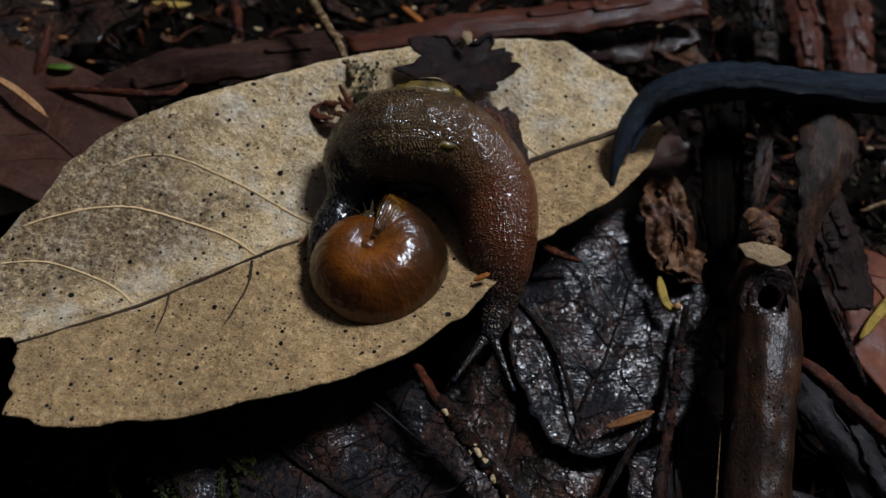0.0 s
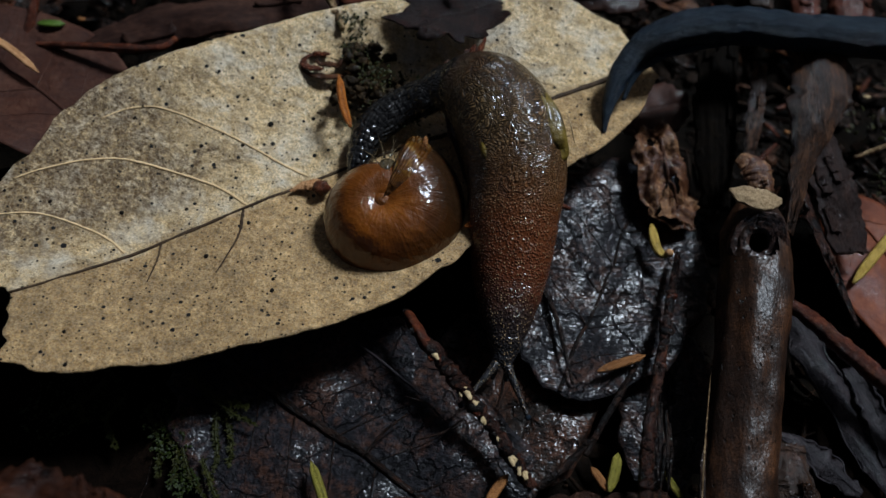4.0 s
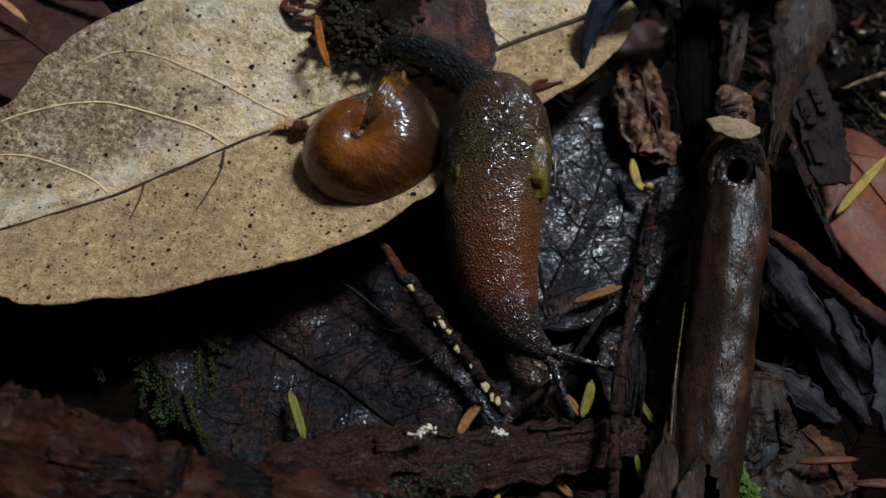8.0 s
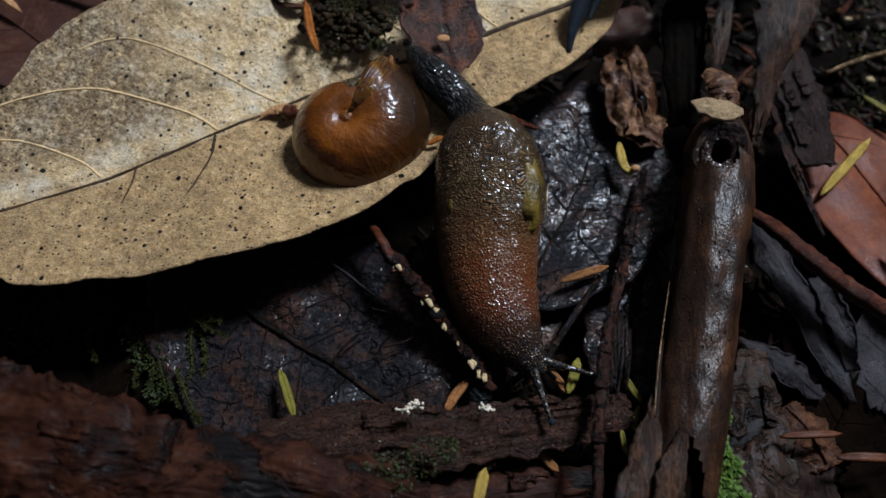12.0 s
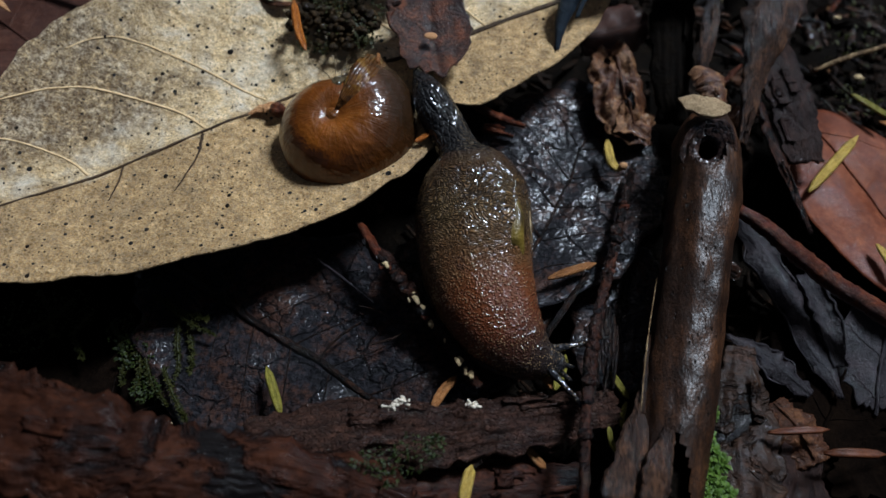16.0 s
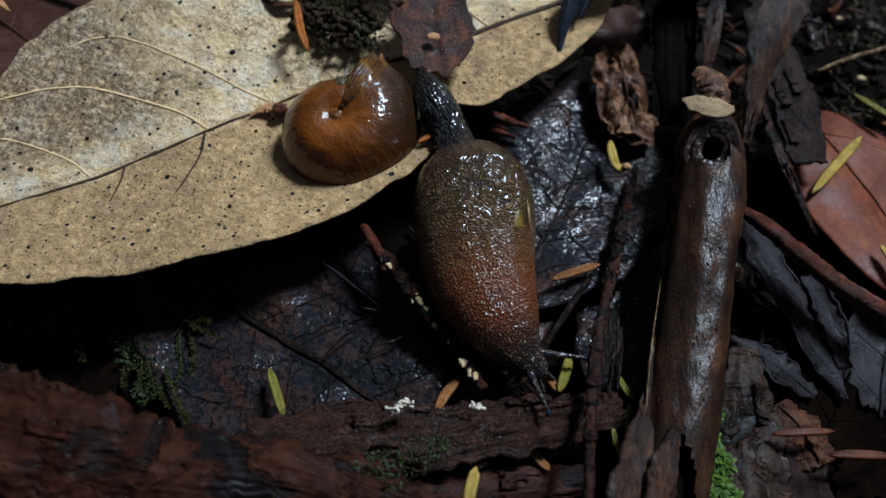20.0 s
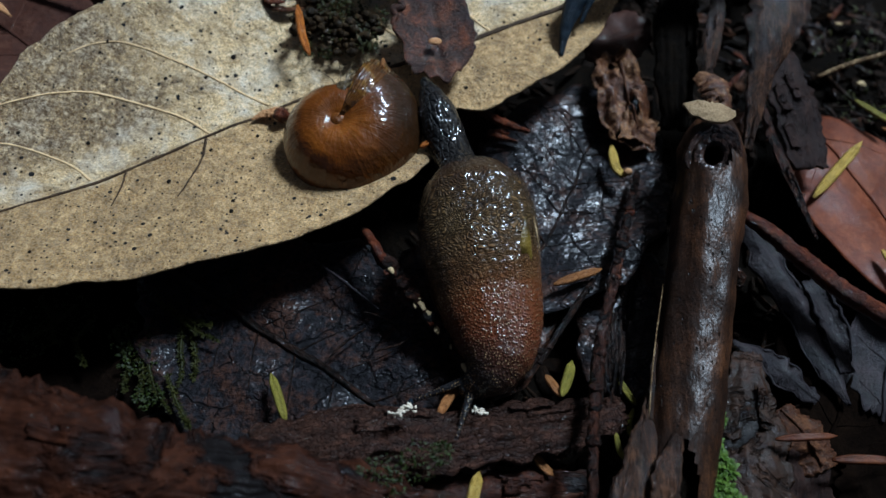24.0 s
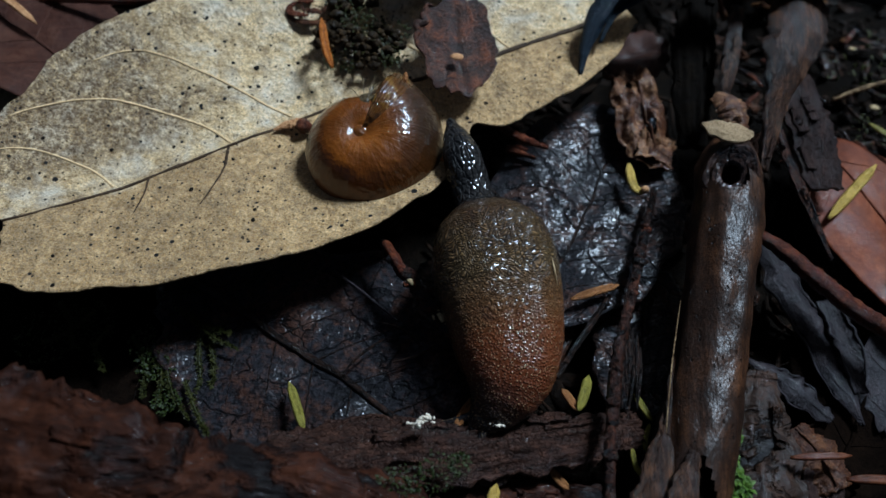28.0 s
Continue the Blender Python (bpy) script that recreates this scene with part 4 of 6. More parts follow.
def make_shell():
    """A low shell seen on its base: one wide glossy body whorl swelling once round a small closed middle."""
    th = thing("snail_shell", (0, 0, 0), "glossy wet amber-brown snail shell with fine growth lines", "shell")
    W, R = 1.95, 19.0
    k = math.log(W) / (2 * math.pi)
    end = radians(66)
    cut = [(0, 8.7), (0.05, 8.68), (0.1, 8.85), (0.2, 9.5), (0.34, 10.0), (0.48, 9.85), (0.62, 9.0), (0.76, 6.9), (0.88, 4.0), (0.96, 1.3), (1.0, -1.4), (0.96, -3.4), (0.84, -5.0), (0.6, -6.0), (0.3, -6.3), (0, -6.3)]
    n, m = 300, 54
    line = spline([(q * R, 0, z) for q, z in cut], m)

    def section(a, j, swell=1.0):
        sc = math.exp(k * (a - end))
        x, z = line[j][0] * sc * swell, SHELL_TOP * (1 - sc) + sc * (line[j][2] * swell if j > 3 else line[j][2])
        if a < end - 2 * math.pi:
            z -= 0.5
        return np.array([x * math.cos(a), x * math.sin(a), z])

    P = np.zeros((n, m, 3))
    att = []
    for i in range(n):
        a = end - 2 * math.pi * 1.25 * (1 - i / (n - 1))
        for j in range(m):
            P[i, j] = section(a, j, 1 + 0.0012 * math.sin(a * 46 + 2 * math.sin(a * 5)) + 0.006 * nz(a * 2, j * 0.1, 0, 1, 3))
            att.append((a * 3.0, j / (m - 1), 0))
    g = Geo()
    g.grid(P)
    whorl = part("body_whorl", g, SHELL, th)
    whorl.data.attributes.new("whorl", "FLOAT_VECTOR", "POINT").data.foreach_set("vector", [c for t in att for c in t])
    lip = Geo()
    lip.tube([tuple(p) for p in P[-1, 2:]], [0.12, 0.3, 0.35, 0.3, 0.2], 7, 90, 0.2, 0.6)
    part("lip", lip, DARK_SKIN, th, "thin dark lip of the mouth")
    # rippled mucus that bulges out of the mouth and thins towards the middle
    steps = 60
    Q = np.zeros((steps, m, 3))
    for i in range(steps):
        f = i / (steps - 1)
        for j in range(m):
            t = j / (m - 1)
            reach = 0.30 * (1 - 0.5 * t)
            back = 0.72 * (1 - 0.75 * min(1, t / 0.45))
            p = section(end - back + (back + reach) * f, j, 1.0)
            mid = np.array([0.42 * R * math.cos(end), 0.42 * R * math.sin(end), 0.5])
            shrink = 0.05 * math.sin(min(1, f * 2) * math.pi / 2) ** 1.5 - 0.004 - 0.42 * max(0, (f - 0.5) / 0.5) ** 2.4
            rip = (0.03 * fbm(p[0], p[1], p[2], 0.35, 3, 3) + 0.012 * math.sin(f * 60 + 3 * nz(p[0], p[1], 0, 0.3, 2))) * min(1, f * 2.5)
            Q[i, j] = p + (p - mid) * (shrink + rip)
    veil = Geo()
    veil.grid(Q)
    part("mucus", veil, OLIVE_SLIME, th, "glistening olive mucus over the mouth")
    knob = Geo()
    knob.ball((0, 0, 8.55), (1.5, 1.5, 0.6), 22, 14, 0.1, 5)
    part("middle_knob", knob, AMBER, th)
    # pale torn film between the small end of the whorl and the mouth
    film = Geo()
    a = end + 0.35
    q = np.array([math.cos(a), math.sin(a), 0])
    strip(film, [q * 4.5 + (0, 0, 8.8), q * 7.5 + (0, 0, 8.6), q * 10 + (0, 0, 6.0), q * 11 + (0, 0, 2.0)], [0.5, 1.1, 1.5, 1.0], 0.3, 8, 0.3, 24, 8)
    part("dried_film", film, SLIME, th, "grey torn film of dried slime")
    rnd = random.Random(12)
    for n in range(8):
        g = Geo()
        a, w = end + rnd.uniform(0.0, 0.5), rnd.uniform(-0.35, 0.35)
        q, s = np.array([math.cos(a), math.sin(a), 0]), np.array([math.cos(a + w), math.sin(a + w), 0])
        r = rnd.uniform(14, 19)
        g.tube([q * rnd.uniform(6, 9) + (0, 0, rnd.uniform(7.5, 9.2)), (q + s) / 2 * r * 0.72 + (0, 0, rnd.uniform(6, 8)), s * r + (0, 0, rnd.uniform(1.5, 4.0))], [0.05, 0.1, 0.04], 6, 16, 0.5, 1.2)
        part("slime_thread", g, SLIME, th, "thin pale slime thread")
    g = Geo()
    g.ball((16.4 * math.cos(end - 0.1), 16.4 * math.sin(end - 0.1), 5.6), (0.6, 1.3, 0.5), 12, 8, 0.4)
    part("yellow_flake", g, TAN, th, "small yellow flake on the lip")
    return th


SNAIL_SHELL = make_shell()

# ---------------------------------------------------------------- slug
SEGS = 92
TAIL_U = 0.30


def slug_half_width(u):
    return float(prof([1.2, 2.9, 4.0, 4.3, 4.3, 4.4, 5.8, 8.6, 10.3, 10.9, 11.0, 10.8, 10.4, 9.9, 9.4, 8.8, 8.1, 7.0, 5.5, 3.9, 2.4], u))


def make_slug():
    th = thing("slug", (0, 0, 0), "wet brown slug with granular skin and a dark netted tail", "slug")
    segs = []
    for i in range(SEGS):
        u = i / (SEGS - 1)
        r = slug_half_width(u)
        g = Geo()
        ly = max(r * 0.8, 2.0)
        g.ball((0, 0, 0), (r, ly, r * 0.86), 30, 20)
        name = "tail_segment" if u < TAIL_U else "mantle_segment" if u < 0.58 else "neck_segment" if u < 0.93 else "head_segment"
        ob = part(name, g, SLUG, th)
        # turn the ball's poles to the body's axis
        rest = []
        for x, y, z in g.v:
            rest += [x, y + u * 80.0, z]
        ob.data.attributes.new("rest", "FLOAT_VECTOR", "POINT").data.foreach_set("vector", rest)
        segs.append(ob)
        if 0.34 < u < 0.96:
            k = Geo()
            k.ball((0, 0, -0.6 * r), (0.95 * r, ly * 0.8, 0.2 * r), 22, 8)
            part("foot_fringe", k, FOOT, ob)
        if i == int(0.52 * SEGS):
            k = Geo()
            k.ball((-0.67 * r, 0, 0.44 * r), (3.0, 7.6, 2.8), 30, 20, 0.35, 3)
            flap = part("mantle_edge", k, OLIVE_SKIN, ob, "translucent yellow-green mantle edge")
            k = Geo()
            k.tube([(-1.02 * r, -3.0, 0.52 * r), (-1.0 * r, 0.5, 0.62 * r), (-1.03 * r, 3.5, 0.5 * r)], [0.08, 0.17, 0.08], 7, 16, 0.3)
            part("pale_slit", k, PALE_TWIG, flap, "pale slit in the mantle edge")
        if i == int(0.5 * SEGS):
            k = Geo()
            k.ball((0.68 * r, 3.0, 0.53 * r), (1.25, 2.5, 0.9), 20, 14, 0.12)
            part("breathing_pore", k, OLIVE_SKIN, ob, "olive breathing pore")
    feelers = []
    for side in (-1, 1):
        g = Geo()
        g.tube([(0, -0.5, 0), (0, 3, 0.4), (0, 7, 0.8), (0, 10.5, 1.0)], [1.15, 0.75, 0.5, 0.45], 10, 24, 0.08, 2.0, up=(1, 0, 0))
        f = part("upper_tentacle", g, SLUG, th, "dark tapering eye stalk")
        f.data.attributes.new("rest", "FLOAT_VECTOR", "POINT").data.foreach_set("vector", [c for x, y, z in g.v for c in (x, y + 82.0, z)])
        e = Geo()
        e.ball((0, 10.6, 1.0), 0.62, 10, 7)
        tip = part("eye_knob", e, BLACK_STALK, f)
        feelers.append(f)
    for side in (-1, 1):
        g = Geo()
        g.tube([(0, -0.5, 0), (0, 1.5, -0.2), (0, 3.4, -0.5)], [0.8, 0.5, 0.45], 8, 12, up=(1, 0, 0))
        f = part("lower_tentacle", g, SLUG, th)
        f.data.attributes.new("rest", "FLOAT_VECTOR", "POINT").data.foreach_set("vector", [c for x, y, z in g.v for c in (x, y + 82.0, z)])
        feelers.append(f)
    return th, segs, feelers


SLUG_THING, SLUG_SEGS, SLUG_FEELERS = make_slug()


# ---------------------------------------------------------------- the cut stick and torn wood
def make_stick():
    th = thing("broken_stick", (53.0, 3.0, 0), "wet brown stick with a knot hole and peeling bark", "stick")
    g = Geo()
    axis = [(59.6, 42.1, 8), (57.3, 31.7, 10), (55.5, 19.2, 10), (52.6, 4.4, 9), (49.3, -13.2, 6), (45.8, -30.8, 4), (42.6, -44.9, 2)]
    g.tube(axis, [3.6, 6.9, 7.1, 6.9, 6.7, 6.6, 6.6, 6.6], 56, 150, 0.05, 0.1, 1.0, 2.0, 4, 0.045)
    view = Vector((-0.2, -0.38, 0.9)).normalized()
    c = np.array((56.6, 28.0, 9.8)) + np.array(view) * 6.6
    q = view.to_track_quat("Z", "Y").to_matrix()
    off = lambda x, y, z: np.array(c) + np.array(q @ Vector((x, y, z)))
    inv = np.array(q).T
    pts = np.array(g.v)
    keep = []
    for f in g.f:
        d = inv @ (pts[list(f)].mean(0) - c)
        if len(f) > 4 or (d[0] / 3.7) ** 2 + (d[1] / 4.5) ** 2 > 1 or d[2] < -5:
            keep.append(f)
    # the rotted foot is broken open
    jag = lambda p: ((p[0] - 43.0) / 3.6) ** 2 + ((p[1] + 43.5) / 9.0) ** 2 < 1 + 0.6 * nz(p[0], p[1], 0, 0.7, 3) and p[2] > 4
    g.f = [f for f in keep if len(f) > 4 or not jag(pts[list(f)].mean(0))]
    part("shaft", g, STICK, th)
    # added black filling: the hollow's shade painted as a solid
    k = Geo()
    k.tube([(45.4, -33.0, 2.2), (43.6, -40.0, 1.0), (41.8, -48.0, 0.4)], [4.6, 5.0, 5.2], 24, 30, 0.2, 0.4)
    part("rotten_core", k, SOIL, th, "near-black filling that stands in for shade in the hollow")

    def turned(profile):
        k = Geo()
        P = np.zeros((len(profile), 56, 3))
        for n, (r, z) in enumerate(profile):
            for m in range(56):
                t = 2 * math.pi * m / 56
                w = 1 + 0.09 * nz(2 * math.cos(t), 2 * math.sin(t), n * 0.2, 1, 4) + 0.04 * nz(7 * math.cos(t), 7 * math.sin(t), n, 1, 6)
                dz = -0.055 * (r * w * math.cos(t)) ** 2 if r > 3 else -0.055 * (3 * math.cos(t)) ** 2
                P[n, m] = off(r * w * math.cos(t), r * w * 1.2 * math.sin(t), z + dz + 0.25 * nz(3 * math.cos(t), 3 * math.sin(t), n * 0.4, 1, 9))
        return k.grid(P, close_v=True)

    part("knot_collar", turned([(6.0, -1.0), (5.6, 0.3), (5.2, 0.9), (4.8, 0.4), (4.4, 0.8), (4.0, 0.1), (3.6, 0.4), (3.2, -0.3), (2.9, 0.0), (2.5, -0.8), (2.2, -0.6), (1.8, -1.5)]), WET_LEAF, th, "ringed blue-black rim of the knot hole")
    part("knot_hole", turned([(1.8, -1.5), (1.65, -2.6), (1.4, -3.6), (0.9, -4.4), (0.05, -4.7)]), SOIL, th, "near-black knot hole")
    # loose bark at the foot, lifting off both sides
    for n, (pts, wid, sd) in enumerate((
        ([(39.6, -25.4, 6), (37.5, -35.9, 8), (34.5, -47.3, 9)], [0.6, 3.0, 4.4], 3),
        ([(43.3, -34.2, 10), (40.7, -40.8, 11), (38.7, -47.6, 11)], [1.2, 2.2, 2.6], 5),
        ([(44.2, -9.2, 7), (41.2, -18.9, 7), (39.4, -30.2, 7)], [0.2, 0.8, 0.4], 7),
    )):
        s = Geo()
        strip(s, pts, wid, 0.7, sd)
        part("loose_bark", s, STRIP, th, "peeling strip of bark")
    return th



make_stick()


def bark_piece(name, label, pts, wid, mat, thick=1.5, seed=1.0, bow=0.25, category="bark", group="", n=60, m=22, up=(0, 0, 1), furrow=1.0, flakes=7, jag=0.22):
    """A slab or strip with loose flakes (bark) or a midrib (leaf) of its own."""
    th = thing(name, tuple(np.array(pts, float).mean(0) - (0, 0, thick)), label, category, group)
    g = Geo()
    P = strip(g, pts, wid, thick, seed, bow, n, m, up, furrow, jag)
    body = part("blade" if category == "leaf" else "slab", g, mat, th)
    if category == "leaf" and flakes > 3:
        k = Geo()
        k.tube([P[i, m // 2] + (0, 0, 0.1) for i in range(1, n - 1, 6)], [0.25, 0.4, 0.3], 7, 40, 0.2)
        part("midrib", k, mat, body)
        return th
    if category == "leaf":
        for j in (0, m - 1):
            k = Geo()
            k.tube([P[i, j] for i in range(6, n - 6, 4)], [0.1, 0.4, 0.3, 0.1], 7, 50, 0.3)
            part("rolled_edge", k, mat, body)
        return th
    rnd = random.Random(int(seed * 13))
    for _ in range(flakes):
        li, lj = rnd.randrange(6, 16), rnd.randrange(3, 7)
        i0, j0 = rnd.randrange(1, max(2, n - li - 1)), rnd.randrange(1, max(2, m - lj - 1))
        Q = P[i0 : i0 + li, j0 : j0 + lj].copy()
        if min(Q.shape[:2]) < 3:
            continue
        for x in range(Q.shape[0]):
            for y in range(Q.shape[1]):
                e = abs(2 * x / (Q.shape[0] - 1) - 1) ** 3
                Q[x, y] += (0, 0, 0.35 + 0.5 * e * rnd.random())
                if x in (0, Q.shape[0] - 1):
                    Q[x, y] += (rnd.uniform(-0.5, 0.5), rnd.uniform(-0.5, 0.5), 0.2)
        k = Geo()
        k.sheet(Q, 0.3)
        part("flake", k, mat, body)
    return th


def make_wood():
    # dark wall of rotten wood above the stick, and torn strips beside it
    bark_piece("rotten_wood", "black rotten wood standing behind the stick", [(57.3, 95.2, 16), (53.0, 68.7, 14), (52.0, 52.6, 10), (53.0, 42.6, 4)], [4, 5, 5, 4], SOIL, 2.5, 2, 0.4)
    bark_piece("torn_wood", "torn brown wood splinter standing by the stick", [(76.8, 76.0, 24), (71.3, 58.6, 22), (67.9, 45.5, 15), (65.9, 33.6, 8)], [8.0, 6.4, 2.6, 1.0], STRIP, 1.0, 4, 0.35, furrow=0.5, flakes=2)
    bark_piece("torn_wood", "dark torn splinter of rotten wood", [(61.8, 74.1, 20), (59.2, 58.5, 17), (57.3, 49.3, 12)], [1.6, 2.0, 1.2], STRIP, 0.8, 6, 0.35, furrow=0.5, flakes=1)
    bark_piece("torn_wood", "curl of brown bark behind the pale chip", [(55.5, 49.7, 15), (58.2, 45.6, 16), (59.3, 40.1, 14)], [2.4, 3.4, 3.2], CRUMPLED, 0.5, 8, 0.5, furrow=0.15, flakes=1)
    bark_piece("torn_wood", "dark purple-brown strip of bark leaning over the red leaf", [(76.0, 62.0, 11), (78.6, 48.0, 9), (80.0, 39.5, 7), (81.0, 32.0, 5)], [4.6, 5.2, 4.8, 4.2], PURPLE_WOOD, 0.8, 10, 0.08, furrow=0.3, flakes=5)
    bark_piece("torn_wood", "thin brown splinter along the edge of the red leaf", [(70.2, 53.0, 9), (72.2, 43.3, 7), (75.6, 30.3, 5), (80.0, 15.2, 2)], [1.0, 1.3, 1.2, 0.4], RUSTY_TWIG, 0.7, 13, 0.3, furrow=0.3, flakes=3)
    # the pale chip on the stick's end
    g = Geo()
    strip(g, [(49.3, 36.0, 19), (54.5, 34.0, 19.6), (60.0, 33.9, 19)], [0.3, 2.2, 3.0, 2.6, 0.9], 0.6, 12, 0.1, 30, 10)
    solid("wood_chip", g, CHIP, "pale speckled wood chip on the end of the stick", "wood chip")
    # foreground bark across the bottom
    bark_piece("bark_slab", "dark red-brown slab of rotting bark, mossy", [(-31.2, -40.4, 6), (-14.8, -35.5, 4), (3.6, -33.9, 3), (20.4, -30.0, 2), (36.1, -26.1, 1)], [6.5, 6.5, 6, 5.5, 3.5], GRAIN_BARK, 2.5, 14, 0.35, n=110, m=34, furrow=1.5)
    bark_piece("bark_slab", "big reddish brown slab of rotting bark", [(-76.8, -44.0, 26), (-59.8, -45.8, 25), (-42.0, -49.0, 23), (-23.1, -48.7, 20), (-7.1, -51.0, 14)], [10.5, 9.5, 7.5, 6.2, 4], SOFT_BARK, 3.0, 16, 0.3, n=110, m=44, furrow=0.6, flakes=2)
    bark_piece("bark_slab", "reddish slab of bark lying lowest", [(-37.2, -51.7, 10), (-15.4, -46.1, 8), (-1.7, -48.8, 5)], [10, 6, 5], SOFT_BARK, 3.0, 18, 0.3, furrow=1.2, flakes=2)
    bark_piece("bark_slab", "brown bark piece under the slab", [(-8.0, -45.7, -2), (10.4, -41.5, -3), (29.6, -38.5, -5)], [5, 5, 3], BARK, 2.0, 20, 0.3)


make_wood()


# ---------------------------------------------------------------- black stalk
def make_stalk():
    th = thing("black_stalk", (55.2, 83.9, 20), "thick blue-black bent leaf stalk, smooth and damp", "stalk")
    g = Geo()
    g.tube([(24.4, 52.4, 15), (25.9, 60.5, 19), (30.3, 69.1, 23), (38.0, 73.3, 27), (51.2, 76.4, 28), (67.6, 77.3, 27), (93.1, 79.0, 25), (110.1, 79.4, 24)], [0.5, 2.4, 3.9, 4.6, 4.5, 4.6, 4.8, 5.0], 36, 160, 0.12, 0.25, 0.9, 3, 5, 0.06)
    part("stem", g, BLACK_STALK, th)
    s = Geo()
    strip(s, [(28.7, 60.4, 18), (32.6, 67.3, 22), (41.7, 71.7, 25), (54.1, 73.4, 26)], [0.3, 1.4, 1.9, 0.6], 0.5, 4)
    part("split_skin", s, BLACK_STALK, th, "split flap of skin")


make_stalk()


# ---------------------------------------------------------------- twigs
def twig(label, pts, radii, mat, seed=1.0, rough=0.25, category="twig", knobs=0):
    th = thing("twig", tuple(np.array(pts).mean(0)), label, category)
    g = Geo()
    g.tube(pts, radii, 10, max(24, 14 * len(pts)), rough, 0.9, 1.0, seed)
    shaft = part("shaft", g, mat, th)
    rnd = random.Random(int(seed * 10))
    c = spline(pts, 40)
    for _ in range(knobs):
        i = rnd.randrange(3, 37)
        k = Geo()
        r = float(np.max(radii)) * rnd.uniform(0.7, 1.25)
        k.ball(c[i] + np.array([rnd.uniform(-0.5, 0.5), rnd.uniform(-0.5, 0.5), r * 0.6]), (r, r * 0.8, r * 0.6), 8, 6, 0.5, rnd.random() * 9)
        part("bud_scar", k, mat, shaft)
    return th


def make_twigs():
    t = twig("red-brown twig with white lichen flakes", [(-16.4, 8.4, 6), (-12.8, 2.1, 7), (-7.8, -3.6, 7), (-3.6, -9.0, 7), (2.8, -16.2, 5), (9.7, -25.4, 3)], [0.8, 1.3, 1.6, 1.2, 1.5, 1.1], RUSTY_TWIG, 1, 0.6, knobs=14)
    for a, b, r in (((-10.4, -1.8, 8.6), (-9.2, -3.3, 8.6), 0.6), ((-4.5, -7.8, 8.6), (-2.7, -11.0, 8.4), 0.75), ((-2.3, -11.3, 8.4), (-0.9, -12.0, 8), 0.6), ((4.9, -20.7, 6), (5.8, -22.4, 6), 0.5)):
        k = Geo()
        k.tube([a, tuple((np.array(a) + b) / 2 + (0, 0, 0.2)), b], [r * 0.6, r, r * 0.5], 8, 12, 0.4, 1.5, 0.6)
        part("lichen_flake", k, LICHEN, t, "pale lichen flake")
    rnd = random.Random(31)
    line = spline([(-12.7, 1.1, 8.6), (-7.7, -4.6, 8.8), (-3.5, -9.9, 8.6), (2.8, -17.1, 6.8), (9.6, -26.0, 4.5)], 60)
    for _ in range(14):
        p = line[rnd.randrange(2, 58)] + (rnd.uniform(-1.0, 1.0), rnd.uniform(-1.0, 1.0), -0.45)
        k = Geo()
        k.ball(p, (rnd.uniform(0.2, 0.7), rnd.uniform(0.3, 1.0), 0.25), 10, 6, 1.1, rnd.random() * 20)
        part("lichen_flake", k, LICHEN if rnd.random() < 0.55 else RED_TWIG, t)
    k = Geo()
    k.tube([(-15.9, 7.4, 7), (-12.8, 2.1, 8), (-11.2, -0.6, 8.2)], [0.9, 1.1, 0.9], 9, 16, 0.3)
    part("red_tip", k, RED_TWIG, t, "dark red tip")
    twig("black upright twig, thin and knotty", [(42.8, 30.4, 2), (39.5, 18.0, 3), (36.0, 3.7, 4), (31.8, -12.6, 5), (29.4, -28.2, 6), (28.0, -47.1, 7)], [0.7, 0.9, 1.1, 1.3, 1.0, 0.9], RUSTY_TWIG, 2, 0.5, knobs=14)
    twig("thin black twig beside the stick", [(34.8, -6.1, 0), (32.1, -17.2, 2), (31.2, -24.7, 3)], [0.5, 0.7, 0.5], DARK_TWIG, 3)
    twig("thin forked twig end with a pale tip", [(31.8, 3.0, 0), (27.2, -5.1, 1), (23.6, -11.1, 1), (20.2, -17.5, 1)], [0.5, 0.7, 0.7, 0.5], DARK_TWIG, 4, knobs=3)
    twig("short brown twig lying by the bark", [(11.1, -23.8, -1), (15.9, -19.9, 0), (21.9, -14.0, 1)], [0.6, 0.8, 0.5], DARK_TWIG, 5, knobs=3)
    twig("stout red-barked twig, flaking", [(63.3, 19.3, 4), (68.7, 14.8, 4), (74.6, 8.2, 4), (81.4, 1.2, 4), (91.9, -7.1, 4)], [1.3, 1.9, 2.0, 2.0, 2.0], RED_TWIG, 6, 0.2)
    twig("dark red twig crossing under the leaf", [(-115.4, 76.9, 4), (-101.0, 73.6, 8), (-80.5, 70.7, 12), (-76.2, 74.7, 12)], [0.7, 0.9, 1.1, 0.7], RED_TWIG, 7, 0.3)
    twig("upright red twig among dark litter", [(-115.5, 77.9, 4), (-114.4, 83.8, 8), (-114.9, 92.0, 10)], [1.2, 1.1, 0.7], RED_TWIG, 8, 0.25)
    twig("pale broken twig leaning over the leaf", [(-52.6, 105.1, 21), (-45.3, 90.8, 22), (-39.5, 80.5, 22), (-35.9, 72.0, 21.5)], [1.1, 1.2, 1.1, 0.7], MOTTLED_TWIG, 9, 0.3, knobs=3)
    twig("reddish brown twig stuck in dark litter", [(-75.7, 121.6, 4), (-72.2, 111.2, 3), (-70.3, 104.6, 2)], [1.2, 1.3, 0.8], RED_TWIG, 10)
    twig("thin pale twig over the moss", [(86.9, 59.2, 6), (94.6, 62.0, 8), (104.2, 65.4, 9)], [0.5, 0.65, 0.6], MOTTLED_TWIG, 11)
